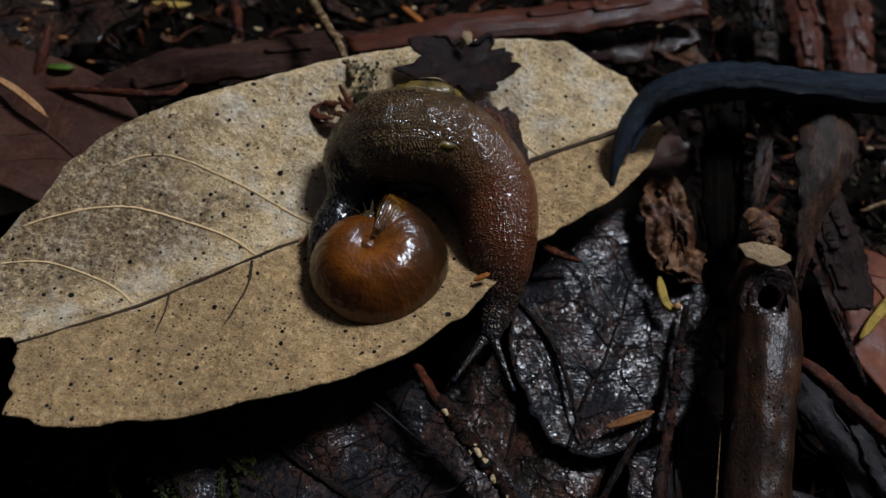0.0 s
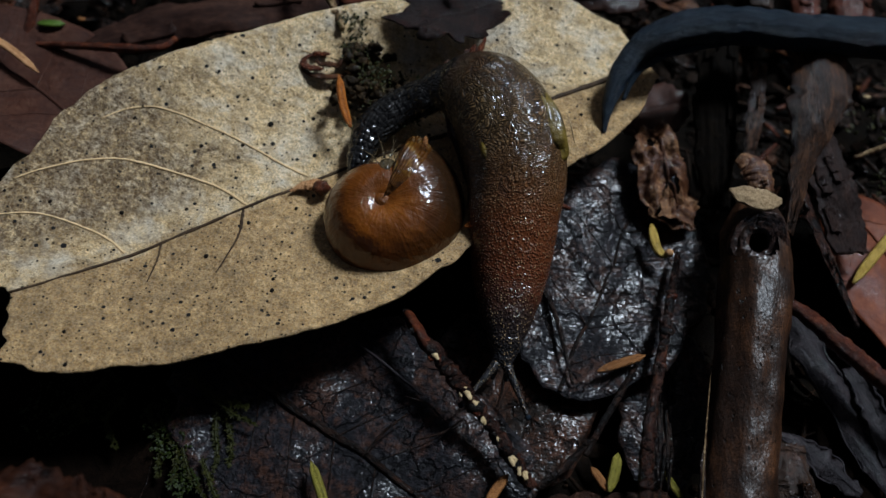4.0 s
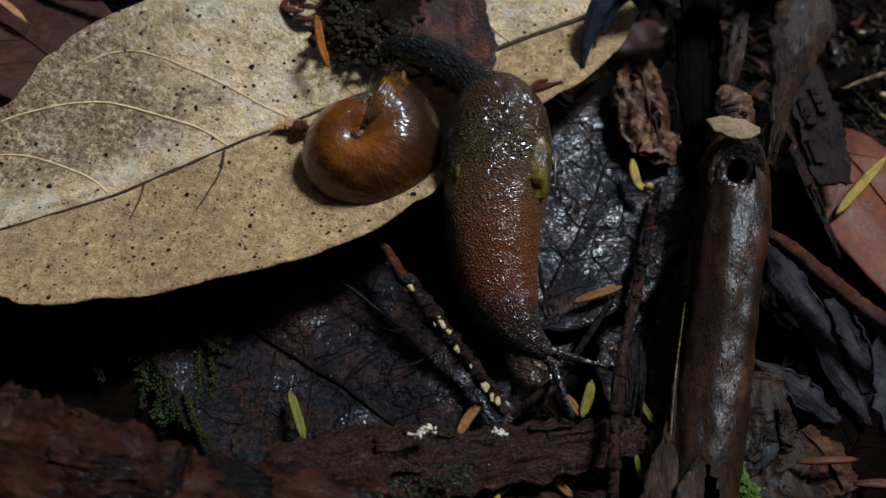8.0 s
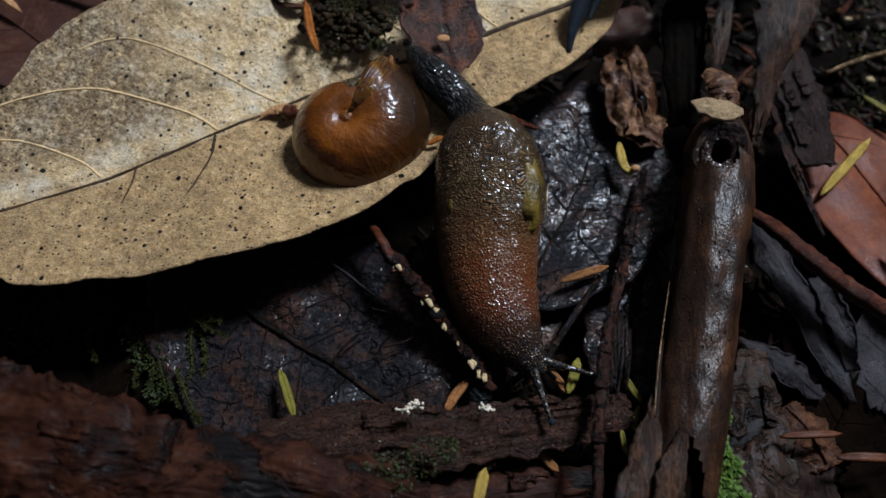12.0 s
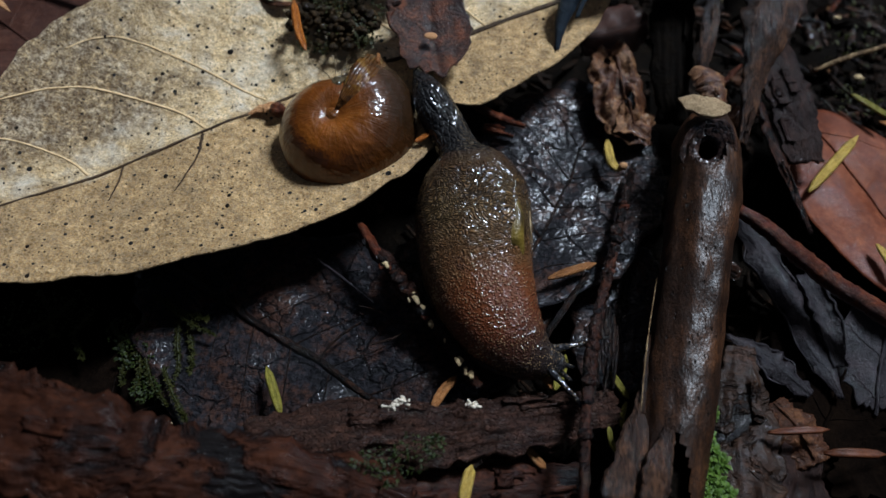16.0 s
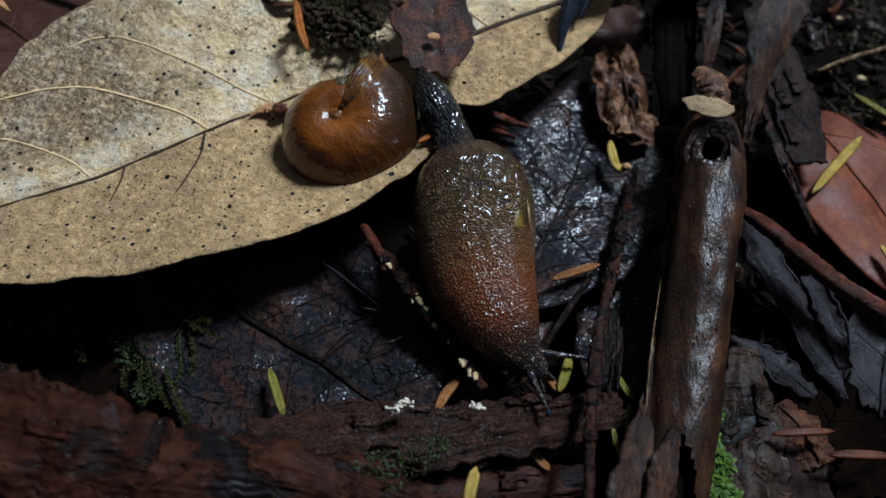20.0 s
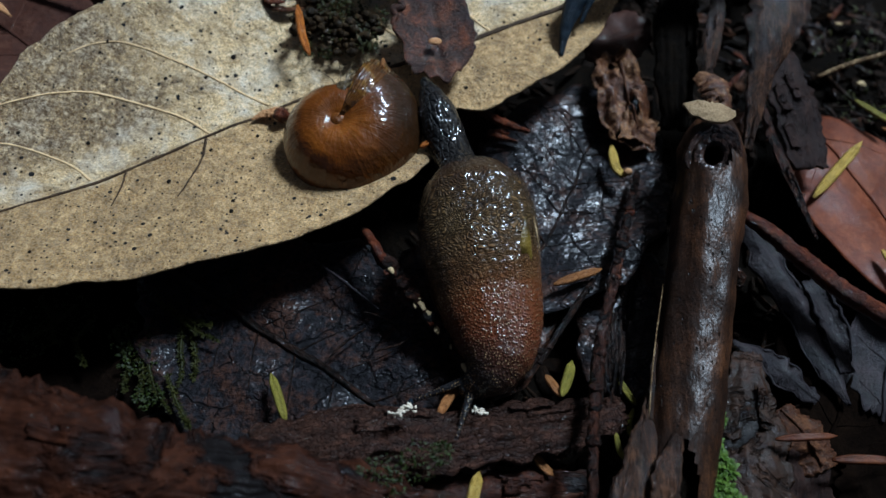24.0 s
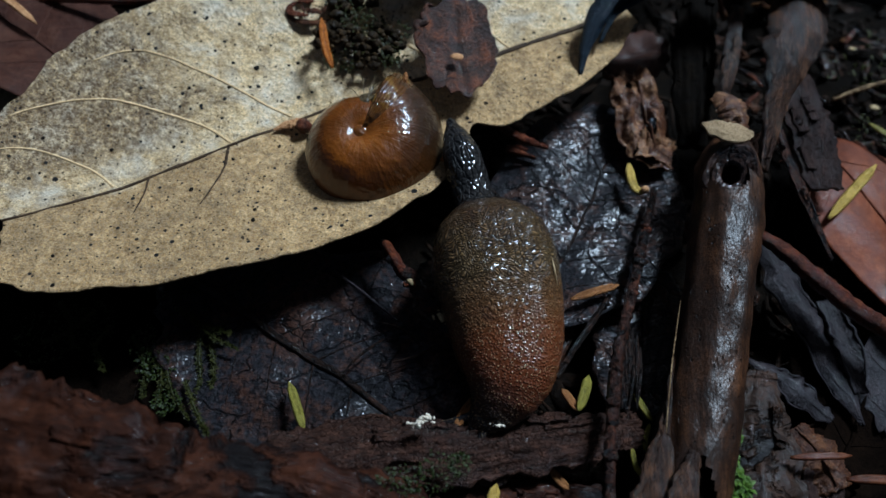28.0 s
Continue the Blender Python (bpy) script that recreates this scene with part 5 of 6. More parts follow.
    twig("thin dark stem under the leaf", [(5.1, 29.2, 1), (11.3, 21.2, 1), (15.3, 12.1, 1), (18.5, -2.3, 0)], [0.5, 0.6, 0.5, 0.3], DARK_TWIG, 12)
    twig("thin straw-coloured stem by the bark", [(-53.4, -35.5, 2), (-50.1, -35.6, 2.4), (-46.6, -35.2, 2)], [0.2, 0.25, 0.2], PALE_TWIG, 13, 0.1)
    twig("thin pale root along the stick", [(44.0, -2.1, 8), (41.3, -14.0, 9), (39.8, -22.2, 9), (38.7, -30.6, 8)], [0.1, 0.15, 0.15, 0.1], MOTTLED_TWIG, 14, 0.1)
    twig("red bit of twig under the torn leaf", [(5.8, 41.0, 9), (11.6, 38.1, 8), (18.1, 37.5, 6)], [0.9, 1.1, 0.5], RED_TWIG, 15, 0.3)


ROOTLETS = (
    ([(-26.2, 3.1, 1.5), (-19.9, -1.6, 2.0), (-12.1, -7.5, 1.5)], 0.35, GREY_LEAF, "thin grey root lying on the wet leaf"),
    ([(-14.3, -11.5, 0.5), (-18.4, -15.3, 0.8), (-22.2, -20.4, 0.3)], 0.3, DARK_TWIG, "thin black root on the wet leaf"),
    ([(-12.0, -16.9, 1.5), (-7.1, -15.1, 1.8), (-3.4, -11.8, 1.2)], 0.28, DARK_TWIG, "thin curved black root on the wet leaf"),
    ([(-15.0, -8.0, 1.0), (-10.5, -9.5, 1.4), (-7.0, -12.5, 1.0)], 0.25, DARK_TWIG, "thin black root on the wet leaf"),
)


def make_rootlets():
    """Fine black roots and torn fibres lying over the wet leaves and beside the stick."""
    rnd = random.Random(44)
    for pts, rad, mat, label in ROOTLETS:
        twig(label, pts, [rad * 0.7, rad, rad * 0.5], mat, rnd.uniform(20, 90), 0.35)
    for q in range(9):
        x, y = 33.2 + 0.42 * q + rnd.uniform(-0.3, 0.3), -7.5 + rnd.uniform(-3, 2)
        pts = [(x, y, 3 + rnd.uniform(-1, 1)), (x - 0.6 + rnd.uniform(-0.5, 0.5), y - 7, 4), (x - 0.8 + rnd.uniform(-0.8, 0.8), y - 15 + rnd.uniform(-3, 3), 2.5)]
        twig("black frayed fibre of rotten bark", pts, [0.25, 0.4, 0.15], DARK_TWIG, 50 + q, 0.3)


def make_rider():
    th = thing("forked_twig", (0, 0, 0), "short rusty forked twig stuck to the slug", "twig")
    for d, l in ((0.0, 7.2), (1.3, 4.6)):
        k = Geo()
        k.tube([(0, d * 0.3, 0), (l * 0.5, d, 0.3), (l, d * 1.2, 0.2)], [0.8, 0.75, 0.35], 8, 20, 0.25, 0.9)
        part("prong", k, RED_TWIG, th)
    return th


make_twigs()
make_rootlets()
RIDER = make_rider()


# ---------------------------------------------------------------- needles
def needle(label, pts, width, mat, thick=0.4, up=(0, 0, 1)):
    g = Geo()
    g.blade(pts, width, thick, 14, up)
    return solid("conifer_needle", g, mat, label, "needle", "fallen needles")


def make_needles():
    needle("orange fallen needle standing by the moss clump", [(-31.2, 45.7, 18), (-33.2, 50.0, 20), (-34.8, 56.2, 23)], 1.9, ORANGE, 0.6)
    needle("orange-brown fallen needle on wet black leaf", [(23.2, -0.0, 2), (27.8, 1.9, 2.5), (33.3, 4.4, 2)], 2.0, TAN, 0.6)
    needle("yellow-green fallen needle on wet black leaf", [(-27.2, -32.1, 1), (-29.2, -27.5, 1), (-31.7, -22.0, 0)], 1.9, GREEN, 0.5)
    needle("brown fallen needle by the bark", [(0.9, -30.0, 2), (2.8, -26.0, 2), (5.4, -22.2, 1)], 2.0, TAN, 0.5)
    needle("yellow-green fallen needle by the bark", [(24.1, -24.5, 2), (25.4, -20.6, 2), (26.5, -16.5, 1)], 2.1, GREEN, 0.5)
    needle("brown fallen needle by the bark", [(24.0, -24.3, 1.5), (22.8, -22.0, 1), (21.4, -19.3, 0)], 1.8, TAN, 0.5)
    needle("bright yellow fallen needle", [(7.3, -48.5, 4), (7.8, -44.8, 5), (8.7, -40.9, 5)], 2.3, YELLOW, 0.7)
    needle("curved straw-coloured needle under the twig", [(36.2, -35.9, 0), (34.8, -33.9, 0), (34.3, -30.1, 0)], 1.2, GREEN, 0.4)
    needle("pale green needle under the twig", [(34.9, -20.0, 2), (36.7, -22.4, 1), (38.6, -24.7, 0)], 1.5, GREEN, 0.4)
    needle("olive needle under the twig", [(38.0, -25.3, 0), (36.9, -28.8, 0), (37.0, -31.0, 0)], 1.1, GREEN, 0.4)
    needle("brown needle under the bark", [(19.4, -34.3, -3), (20.9, -36.4, -3), (22.8, -38.2, -3)], 1.8, TAN, 0.4)
    needle("yellow-green needle on the red leaf", [(81.8, 26.7, 1), (88.5, 34.6, 1.6), (95.8, 43.0, 2)], 2.4, YELLOW, 0.6)
    needle("pale green needle on the moss", [(97.0, 56.1, 2), (100.6, 52.8, 2), (105.0, 48.7, 2)], 2.0, GREEN, 0.5)
    needle("yellow needle end by the red twig", [(93.3, 12.8, 2), (94.6, 9.6, 2), (95.8, 4.8, 2)], 2.0, YELLOW, 0.5)
    needle("small orange needle beside the shell", [(-5.7, 23.8, 15), (-4.2, 24.5, 15.5), (-2.6, 25.3, 16)], 1.3, ORANGE, 0.5)
    needle("bright yellow needle on a thin stalk", [(-95.8, 113.7, 3), (-90.7, 112.2, 4), (-85.6, 114.5, 3)], 2.6, YELLOW, 0.6)
    needle("orange needle lying on dark bark", [(-27.4, 110.9, 12), (-24.2, 107.7, 12), (-21.0, 104.3, 12)], 2.0, ORANGE, 0.6)
    needle("green needle behind the red twig", [(-112.7, 81.3, 7), (-109.5, 81.0, 7.5), (-106.2, 81.8, 7)], 2.4, MOSS_BRIGHT, 0.7)
    needle("pale needle lying over the brown leaf", [(-124.1, 75.3, 9), (-114.2, 68.9, 10), (-106.0, 62.9, 9)], 2.0, PALE_WOOD, 0.5)
    needle("rusty splinter among dark leaves", [(65.0, -29.2, -2), (70.0, -28.9, -1), (77.0, -27.9, -2)], 1.6, RUST, 0.5)
    needle("rusty splinter among dark leaves", [(75.0, -32.7, -2), (79.8, -32.7, -1), (86.7, -32.3, -2)], 2.0, RUST, 0.6)
    # the curled yellow petal
    g = Geo()
    g.blade([(37.3, 37.4, 2.5), (37.3, 33.8, 3), (37.8, 30.6, 3), (39.2, 28.9, 3), (40.5, 29.0, 4)], 2.3, 0.7, 18)
    th = solid("curled_petal", g, YELLOW, "curled yellow petal on the wet leaf", "petal")
    k = Geo()
    k.ball((40.2, 29.0, 4), (1.0, 0.9, 0.8), 10, 7, 0.3)
    part("brown_end", k, PALE_WOOD, th, "pale brown end")
    for c, r in (((75.2, 11.5, -18), 1.0), ((70.5, 12.5, -18), 0.7), ((39.9, 18.1, 3.5), 1.0)):
        g = Geo()
        g.ball(c, (r, r * 0.8, r * 0.7), 9, 7, 0.4, r)
        solid("seed", g, YELLOW if r != 1.0 or c[2] < 0 else RED_TWIG, "small bright seed lying in the litter", "seed", "seeds")


make_needles()


# ---------------------------------------------------------------- torn leaf scrap, moss clump and curled bits on the leaf
def make_scraps():
    dead_leaf("torn_leaf", "ragged purple-brown leaf scrap with a hole, curled", (-3.9, 52.9, 20), 13, 9, 100, TORN, (-10, 0), 0.2, 2.5, 1.0, 0.1, 21.0, ribs=0, curls=((0.1, 0.3),))
    dead_leaf("torn_leaf", "dark ragged leaf scrap lying on the tan leaf", (-11.6, 76.2, 25), 13, 9, 40, BLACK_SCRAP, (5, 0), 0.42, 4.5, 1.0, 0.1, 23.0, ribs=0, curls=((0.05, 0.28), (0.5, 0.7)))
    k = Geo()
    k.ball((-3.8, 48.6, 21.2), (1.5, 1.0, 0.4), 16, 8, 0.15)
    solid("seed", k, PALE_WOOD, "tan seed lodged in a hole of the torn leaf", "seed", "seeds")
    g = Geo()
    strip(g, [(-12.4, 79.6, 27), (-10.9, 80.4, 29), (-10.6, 83.3, 29)], [0.4, 1.4, 1.0], 0.4, 3)
    solid("wood_chip", g, CHIP, "small pale flake on the ragged scrap", "wood chip")
    # curled brown husk at the moss clump
    th = thing("curled_husk", (-40.2, 63.3, 17), "curled rusty husk of a bud", "husk")
    for q, (r, a0, a1, dx, dz) in enumerate(((4.4, 2.6, 6.0, 0.4, 0), (3.2, 2.0, 5.0, -0.8, 0.9), (2.4, 3.2, 6.6, 1.0, 1.4), (1.5, 0.4, 3.4, -0.6, 1.8))):
        k = Geo()
        c = np.array((-39.3 + dx, 64.3 + 0.5 * q, 17))
        strip(k, [c + (r * math.cos(a) * 1.2, r * 0.7 * math.sin(a), dz + 0.3 * math.sin(3 * a)) for a in np.linspace(a0, a1, 8)], [0.25, 0.8, 0.9, 0.35], 0.3, 30 + q, 0.3, 30, 7)
        part("scale", k, RED_TWIG if q % 2 else DRY_BROWN, th)
    # red bud scale on the midrib
    th = thing("bud_scale", (-36.9, 34.7, 11), "dark red bud scale with a pale stalk", "bud")
    k = Geo()
    k.ball((-36.2, 33.1, 12.3), (1.9, 1.6, 1.6), 14, 10, 0.3, 2)
    part("scale", k, RED_TWIG, th)
    k = Geo()
    strip(k, [(-42.8, 32.7, 11), (-40.2, 34.2, 11.7), (-37.1, 34.2, 12.6)], [0.3, 1.0, 1.6], 0.3, 5)
    part("stalk", k, PALE_WOOD, th, "pinkish dry stalk")


make_scraps()


def moss_tuft(name, label, area, count, mat, seed, size=(1.2, 2.6)):
    """Moss: many small pointed leaflets on short shoots, joined as one tuft. area: centres with radius."""
    rnd = random.Random(seed)
    g = Geo()
    for _ in range(count):
        c, r = rnd.choice(area)
        a, d = rnd.uniform(0, 6.28), r * math.sqrt(rnd.random())
        p = np.array(c, float) + (d * math.cos(a), d * math.sin(a), rnd.uniform(0, 1.5))
        l, b = rnd.uniform(*size), rnd.uniform(0, 6.28)
        t = np.array([math.cos(b), math.sin(b), rnd.uniform(0.1, 1.3)])
        t /= np.linalg.norm(t)
        w = np.cross(t, (0.2, 0.1, 1))
        w /= np.linalg.norm(w)
        q = np.cross(w, t)
        o = len(g.v)
        for f, k, h in ((0, 0.25, 0), (0.4, 0.3, 0.12), (0.8, 0.16, 0.05), (1.0, 0.01, -0.1)):
            for sgn in (-1, 1):
                g.v.append(tuple(p + t * l * f + w * l * k * sgn + q * l * h))
        for i in range(3):
            g.f.append((o + 2 * i, o + 2 * i + 1, o + 2 * i + 3, o + 2 * i + 2))
    return solid(name, g, mat, label, "moss", kind="stuff")


def thread_moss(label, stems, mat, seed):
    """Creeping moss: thin stems set all along with tiny pointed leaves."""
    rnd = random.Random(seed)
    g = Geo()
    for pts in stems:
        g.tube(pts, [0.3, 0.35, 0.15], 6, 30, 0.3)
        c = spline(pts, 90)
        t = np.gradient(c, axis=0)
        for p, d in zip(c, t):
            d = d / np.linalg.norm(d)
            for _ in range(3):
                out = np.array([rnd.gauss(0, 1), rnd.gauss(0, 1), abs(rnd.gauss(0, 0.7))])
                q = d * 0.8 + out * 0.6
                q /= np.linalg.norm(q)
                w = np.cross(q, (0.1, 0.2, 1))
                w /= np.linalg.norm(w) + 1e-6
                l = rnd.uniform(0.6, 1.3)
                o = len(g.v)
                for f, k in ((0, 0.14), (0.5, 0.17), (1.0, 0.01)):
                    for sgn in (-1, 1):
                        g.v.append(tuple(p + q * l * f + w * l * k * sgn))
                g.f += [(o, o + 1, o + 3, o + 2), (o + 2, o + 3, o + 5, o + 4)]
    return solid("thread_moss", g, mat, label, "moss", kind="stuff")


def make_moss():
    moss_tuft("moss_tuft", "bright green moss growing along the stick", [((51.9, -27.7, 1), 2.2), ((51.0, -32.7, 1), 2.4), ((51.9, -36.9, 1), 3.0), ((50.6, -41.1, 1), 3.4), ((52.6, -43.0, 1), 3.0)], 1500, MOSS_BRIGHT, 1, (0.7, 1.7))
    moss_tuft("moss_tuft", "dark moss on the bark slab", [((-2.2, -40.5, 7), 4), ((-5.9, -43.5, 8), 4), ((1.7, -38.4, 6), 2), ((-9, -44.5, 8), 4)], 330, MOSS, 2, (0.4, 0.9))
    moss_tuft("moss_clump", "dark mossy clump of frass above the shell", [((-25.4, 56.7, 16), 5), ((-20.2, 57.6, 18), 5), ((-30.1, 51.2, 14), 4), ((-18.3, 50.7, 17), 3), ((-31.7, 67.7, 19), 4.5), ((-27.1, 60.1, 19), 4), ((-33.6, 74.6, 21), 4)], 700, OLIVE_MOSS, 3, (0.5, 1.1))
    thread_moss("thread moss creeping over the rotted leaf", [
        [(-58.5, -5.8, -3), (-54.0, -9.0, -2.2), (-49.0, -12.5, -2), (-44.0, -14.6, -2)],
        [(-55.5, -7.0, -2.5), (-51.5, -10.0, -2), (-46.0, -11.5, -1.8)],
        [(-52.0, -11.0, -3.5), (-51.4, -16.0, -4), (-50.2, -21.0, -4.5), (-50.8, -26.0, -5)],
        [(-50.0, -12.0, -3.4), (-48.2, -17.0, -4), (-47.6, -22.0, -4.5)],
        [(-60.0, -10.0, -6), (-57.0, -15.0, -6), (-56.5, -20.0, -6.5)],
        [(-84.0, -5.0, -6), (-80.0, -9.5, -5.5), (-78.0, -15.0, -6)],
        [(-76.0, -6.0, -6), (-79.0, -11.0, -6), (-84.0, -14.0, -6.5)],
        [(-60.0, -12.0, -4.5), (-57.5, -18.0, -4), (-55.0, -24.0, -4), (-50.5, -29.5, -4)],
        [(-62.5, -14.0, -5), (-58.0, -20.5, -4), (-57.5, -26.0, -4)],
        [(-52.5, -22.0, -3), (-49.5, -27.5, -3), (-46.0, -32.5, -3)],
        [(-66.0, -12.0, -5), (-62.0, -18.0, -5), (-60.5, -25.0, -5)],
        [(-71.0, -10.0, -5), (-73.0, -15.0, -5), (-70.0, -20.0, -5)],
    ], OLIVE_MOSS, 4)
    # sunlit here, so the dark moss tone is used to paint shade
    moss_tuft("moss_tuft", "moss by the red leaf, dark tone standing in for shade", [((99.9, 73.3, -2), 9), ((107.5, 81.9, -2), 10), ((100.4, 58.1, -4), 6)], 90, OLIVE_MOSS, 5, (0.9, 2.0))
    moss_tuft("moss_tuft", "dim moss under the tan leaf", [((-83.3, -11.9, -8), 8), ((-77.0, -8.9, -8), 6), ((-59.5, -19.0, -5), 4), ((-55.5, -26.0, -5), 3), ((-62.0, -14.0, -5), 4)], 700, MOSS, 6, (0.5, 1.0))
    rnd = random.Random(8)
    g = Geo()
    for _ in range(260):
        c, r = rnd.choice([((-25.2, 54.1, 15), 5), ((-29.7, 60.1, 16), 5), ((-20.1, 56.0, 17), 5), ((-30.9, 67.0, 18), 5), ((-33.1, 57.1, 17), 4)])
        p = np.array(c) + (rnd.gauss(0, r * 0.45), rnd.gauss(0, r * 0.45), rnd.uniform(-1, 2.2))
        q = rnd.uniform(0.5, 1.5)
        g.ball(p, (q, q * 0.8, q * 0.8), 8, 6, 0.5, rnd.random() * 30)
    solid("frass_clump", g, FRASS, "clump of dark damp droppings and crumbs", "debris", kind="stuff")
    for c, sd in (((-6.1, -32.0, 8), 1), ((8.6, -29.6, 5), 2), ((-4.3, -30.6, 8), 3)):
        g = Geo()
        rnd = random.Random(sd)
        for _ in range(26):
            p = np.array(c) + (rnd.gauss(0, 0.6), rnd.gauss(0, 0.3), rnd.uniform(-0.6, 0.3))
            g.ball(p, (rnd.uniform(0.15, 0.5), rnd.uniform(0.15, 0.35), 0.25), 7, 5, 0.9, rnd.random() * 9)
        solid("mould_spot", g, WHITE, "small crumb of white mould on the bark", "mould", "mould spots")


make_moss()


# ---------------------------------------------------------------- litter round the edges
def crumpled_leaf():
    """A dry leaf wrung into folds, with torn holes, standing in the litter under the stalk."""
    th = thing("crumpled_leaf", (41, 49, 0), "crumpled rust and tan dead leaf with torn holes", "leaf")
    n, m = 74, 40
    c = spline([(38.6, 64.5, 8), (38.6, 56.0, 8), (40.8, 46.0, 6.5), (44.6, 37.0, 3.5)], n)
    P = np.zeros((n, m, 3))
    for i in range(n):
        wid = float(prof([2.6, 4.6, 6.2, 6.6, 6.4, 5.4, 3.0], i / (n - 1))) * (1 + 0.12 * fbm(i * 0.12, 0, 0, 1, 3, 3))
        for j in range(m):
            v = j / (m - 1) * 2 - 1
            edge = 1 + 0.16 * fbm(i * 0.2, (v > 0) * 7, 0, 1, 6, 3) * abs(v) ** 3
            x = v * wid * edge
            fold = 3.4 * nz(x * 0.2 + 0.03 * i, i * 0.035, 0, 1, 5) + 1.8 * nz(x * 0.45 - 0.05 * i, i * 0.07, 0, 1, 9) + 0.9 * fbm(x, i * 0.4, 0, 0.45, 2, 4)
            P[i, j] = c[i] + np.array([x * 0.96, x * 0.22, fold - 0.05 * x * x])
    g = Geo()
    g.sheet(P, 0.3)
    v = np.array(g.v)
    holes = (((42.0, 46.0), 1.5, 2.4), ((39.6, 40.6), 1.1, 1.0), ((37.6, 58.0), 0.9, 1.6))
    keep = []
    for f in g.f:
        p = v[list(f)].mean(0)
        if all(((p[0] - h[0]) / a) ** 2 + ((p[1] - h[1]) / b) ** 2 > 1 + 0.5 * nz(p[0], p[1], 0, 1.1, 2) for h, a, b in holes):
            keep.append(f)
    g.f = keep
    blade = part("blade", g, CRUMPLED, th)
    k = Geo()
    k.tube([P[i, m // 2 + 3] + (0, 0, 0.15) for i in range(3, n - 3, 5)], [0.2, 0.4, 0.3, 0.15], 7, 60, 0.3)
    part("midrib", k, DRY_BROWN, blade)


def make_background():
    # far side, beyond the tan leaf
    dead_leaf("litter_leaf", "purple-brown damp leaf with a dark crack", (-108.7, 62.4, 6), 36, 20, 145, PURPLE_LEAF, (0, 6), 0.04, 2.0, 1.5, 0.3, 31.0)
    bark_piece("bark_log", "dull purple-brown strip of bark behind the leaf", [(-100.0, 77.8, 6), (-79.0, 85.5, 10), (-53.1, 91.0, 12), (-28.1, 97.6, 14)], [5, 7, 7, 6], DULL_BARK, 2.0, 32, 0.35, furrow=0.4, flakes=3)
    bark_piece("bark_log", "red-brown strip of bark behind the leaf", [(-39.1, 92.8, 14), (-14.0, 101.2, 16), (15.3, 110.0, 16), (53.0, 123.2, 16)], [3, 5, 6, 6], SMOOTH_BARK, 2.0, 34, 0.35, furrow=0.4, flakes=3)
    bark_piece("bark_log", "smooth dull bark strip behind the leaf tip", [(15.3, 107.5, 8), (35.4, 110.4, 8), (53.5, 118.8, 8)], [4, 6.5, 4], DULL_BARK, 2.0, 36, 0.3, furrow=0.4, flakes=2)
    dead_leaf("litter_leaf", "pale dry leaf end beside the tan leaf", (-110.5, 44.9, 4), 12, 6, 10, CHIP, (0, 8), 0.2, 1.0, 0.5, 0.4, 37.0)
    dead_leaf("litter_leaf", "brown damp leaf in dark litter", (-126.0, 106.8, 2), 30, 18, 20, WET_BROWN, (0, 10), 0.2, 3, 1, 0.3, 38.0)
    # crumpled brown leaf under the stalk
    crumpled_leaf()
    dead_leaf("crumpled_leaf", "smooth red-brown leaf end", (39.4, 69.6, 6), 10, 7.5, 20, PURPLE_LEAF, (-6, 5), 0.16, 2.0, -1.0, 0.1, 42.0, ribs=0, freq=0.1, curls=((0.55, 0.8),))
    dead_leaf("crumpled_leaf", "small brown curled leaf scrap", (43.6, 43.1, 3), 5.5, 4.5, 60, CRUMPLED, (0, 10), 0.3, 2.5, 1.0, 0.1, 43.0, ribs=0, freq=0.2)
    # red leaf and grey strips beyond the stick
    dead_leaf("litter_leaf", "large red-brown leaf, smooth and damp", (101.0, 23.5, -3), 36, 19, -61, RED_LEAF, (0, -4), 0.04, 2.5, 0, 0.35, 45.0, ribs=1)
    bark_piece("leaf_strip", "dark grey curled leaf strip with notched edges", [(67.0, 22.5, -2), (71.2, 12.5, -3), (75.6, 2.7, -4), (77.9, -6.5, -5), (81.3, -13.8, -6), (83.2, -19.0, -7)], [1.8, 3.6, 3.3, 3.0, 2.4, 0.8], GREY_LEAF, 0.6, 46, 0.35, "leaf", furrow=0.25, flakes=0, jag=0.5)
    bark_piece("leaf_strip", "narrow dark grey leaf strip with a brown edge", [(79.6, 8.4, -4.5), (82.4, -1.5, -5), (83.8, -12.5, -6)], [2.0, 2.8, 1.4], GREY_LEAF, 0.6, 47, -0.3, "leaf", furrow=0.3, flakes=0, jag=0.4)
    dead_leaf("litter_leaf", "grey wet leaf deep in the litter", (94.5, -8.0, -8.5), 15, 9, 70, GREY_LEAF, (0, -4), 0.25, 2.5, 0.5, 0.2, 58.0, ribs=2, freq=0.08)
    bark_piece("leaf_strip", "grey-brown leaf strip lying in the litter", [(61.5, -6.6, -6), (65.6, -8.6, -6), (70.6, -12.6, -6), (77.3, -18.4, -7)], [0.6, 2.0, 3.0, 1.4], GREY_LEAF, 0.6, 48, 0.35, "leaf", furrow=0.3, flakes=0, jag=0.5)
    dead_leaf("litter_leaf", "brown ragged leaf scrap under the splinter", (70.5, -39.5, -7.5), 9, 6.5, 75, PURPLE_WOOD, (0, 6), 0.35, 2.5, 0.8, 0.1, 59.0, ribs=1, freq=0.12)
    dead_leaf("litter_leaf", "dark brown leaf scrap beside the splinter", (86.5, -33.0, -8.5), 9, 6, 20, SHADE_LEAF, (0, -5), 0.35, 2.5, 0.8, 0.1, 60.0, ribs=1, freq=0.12)
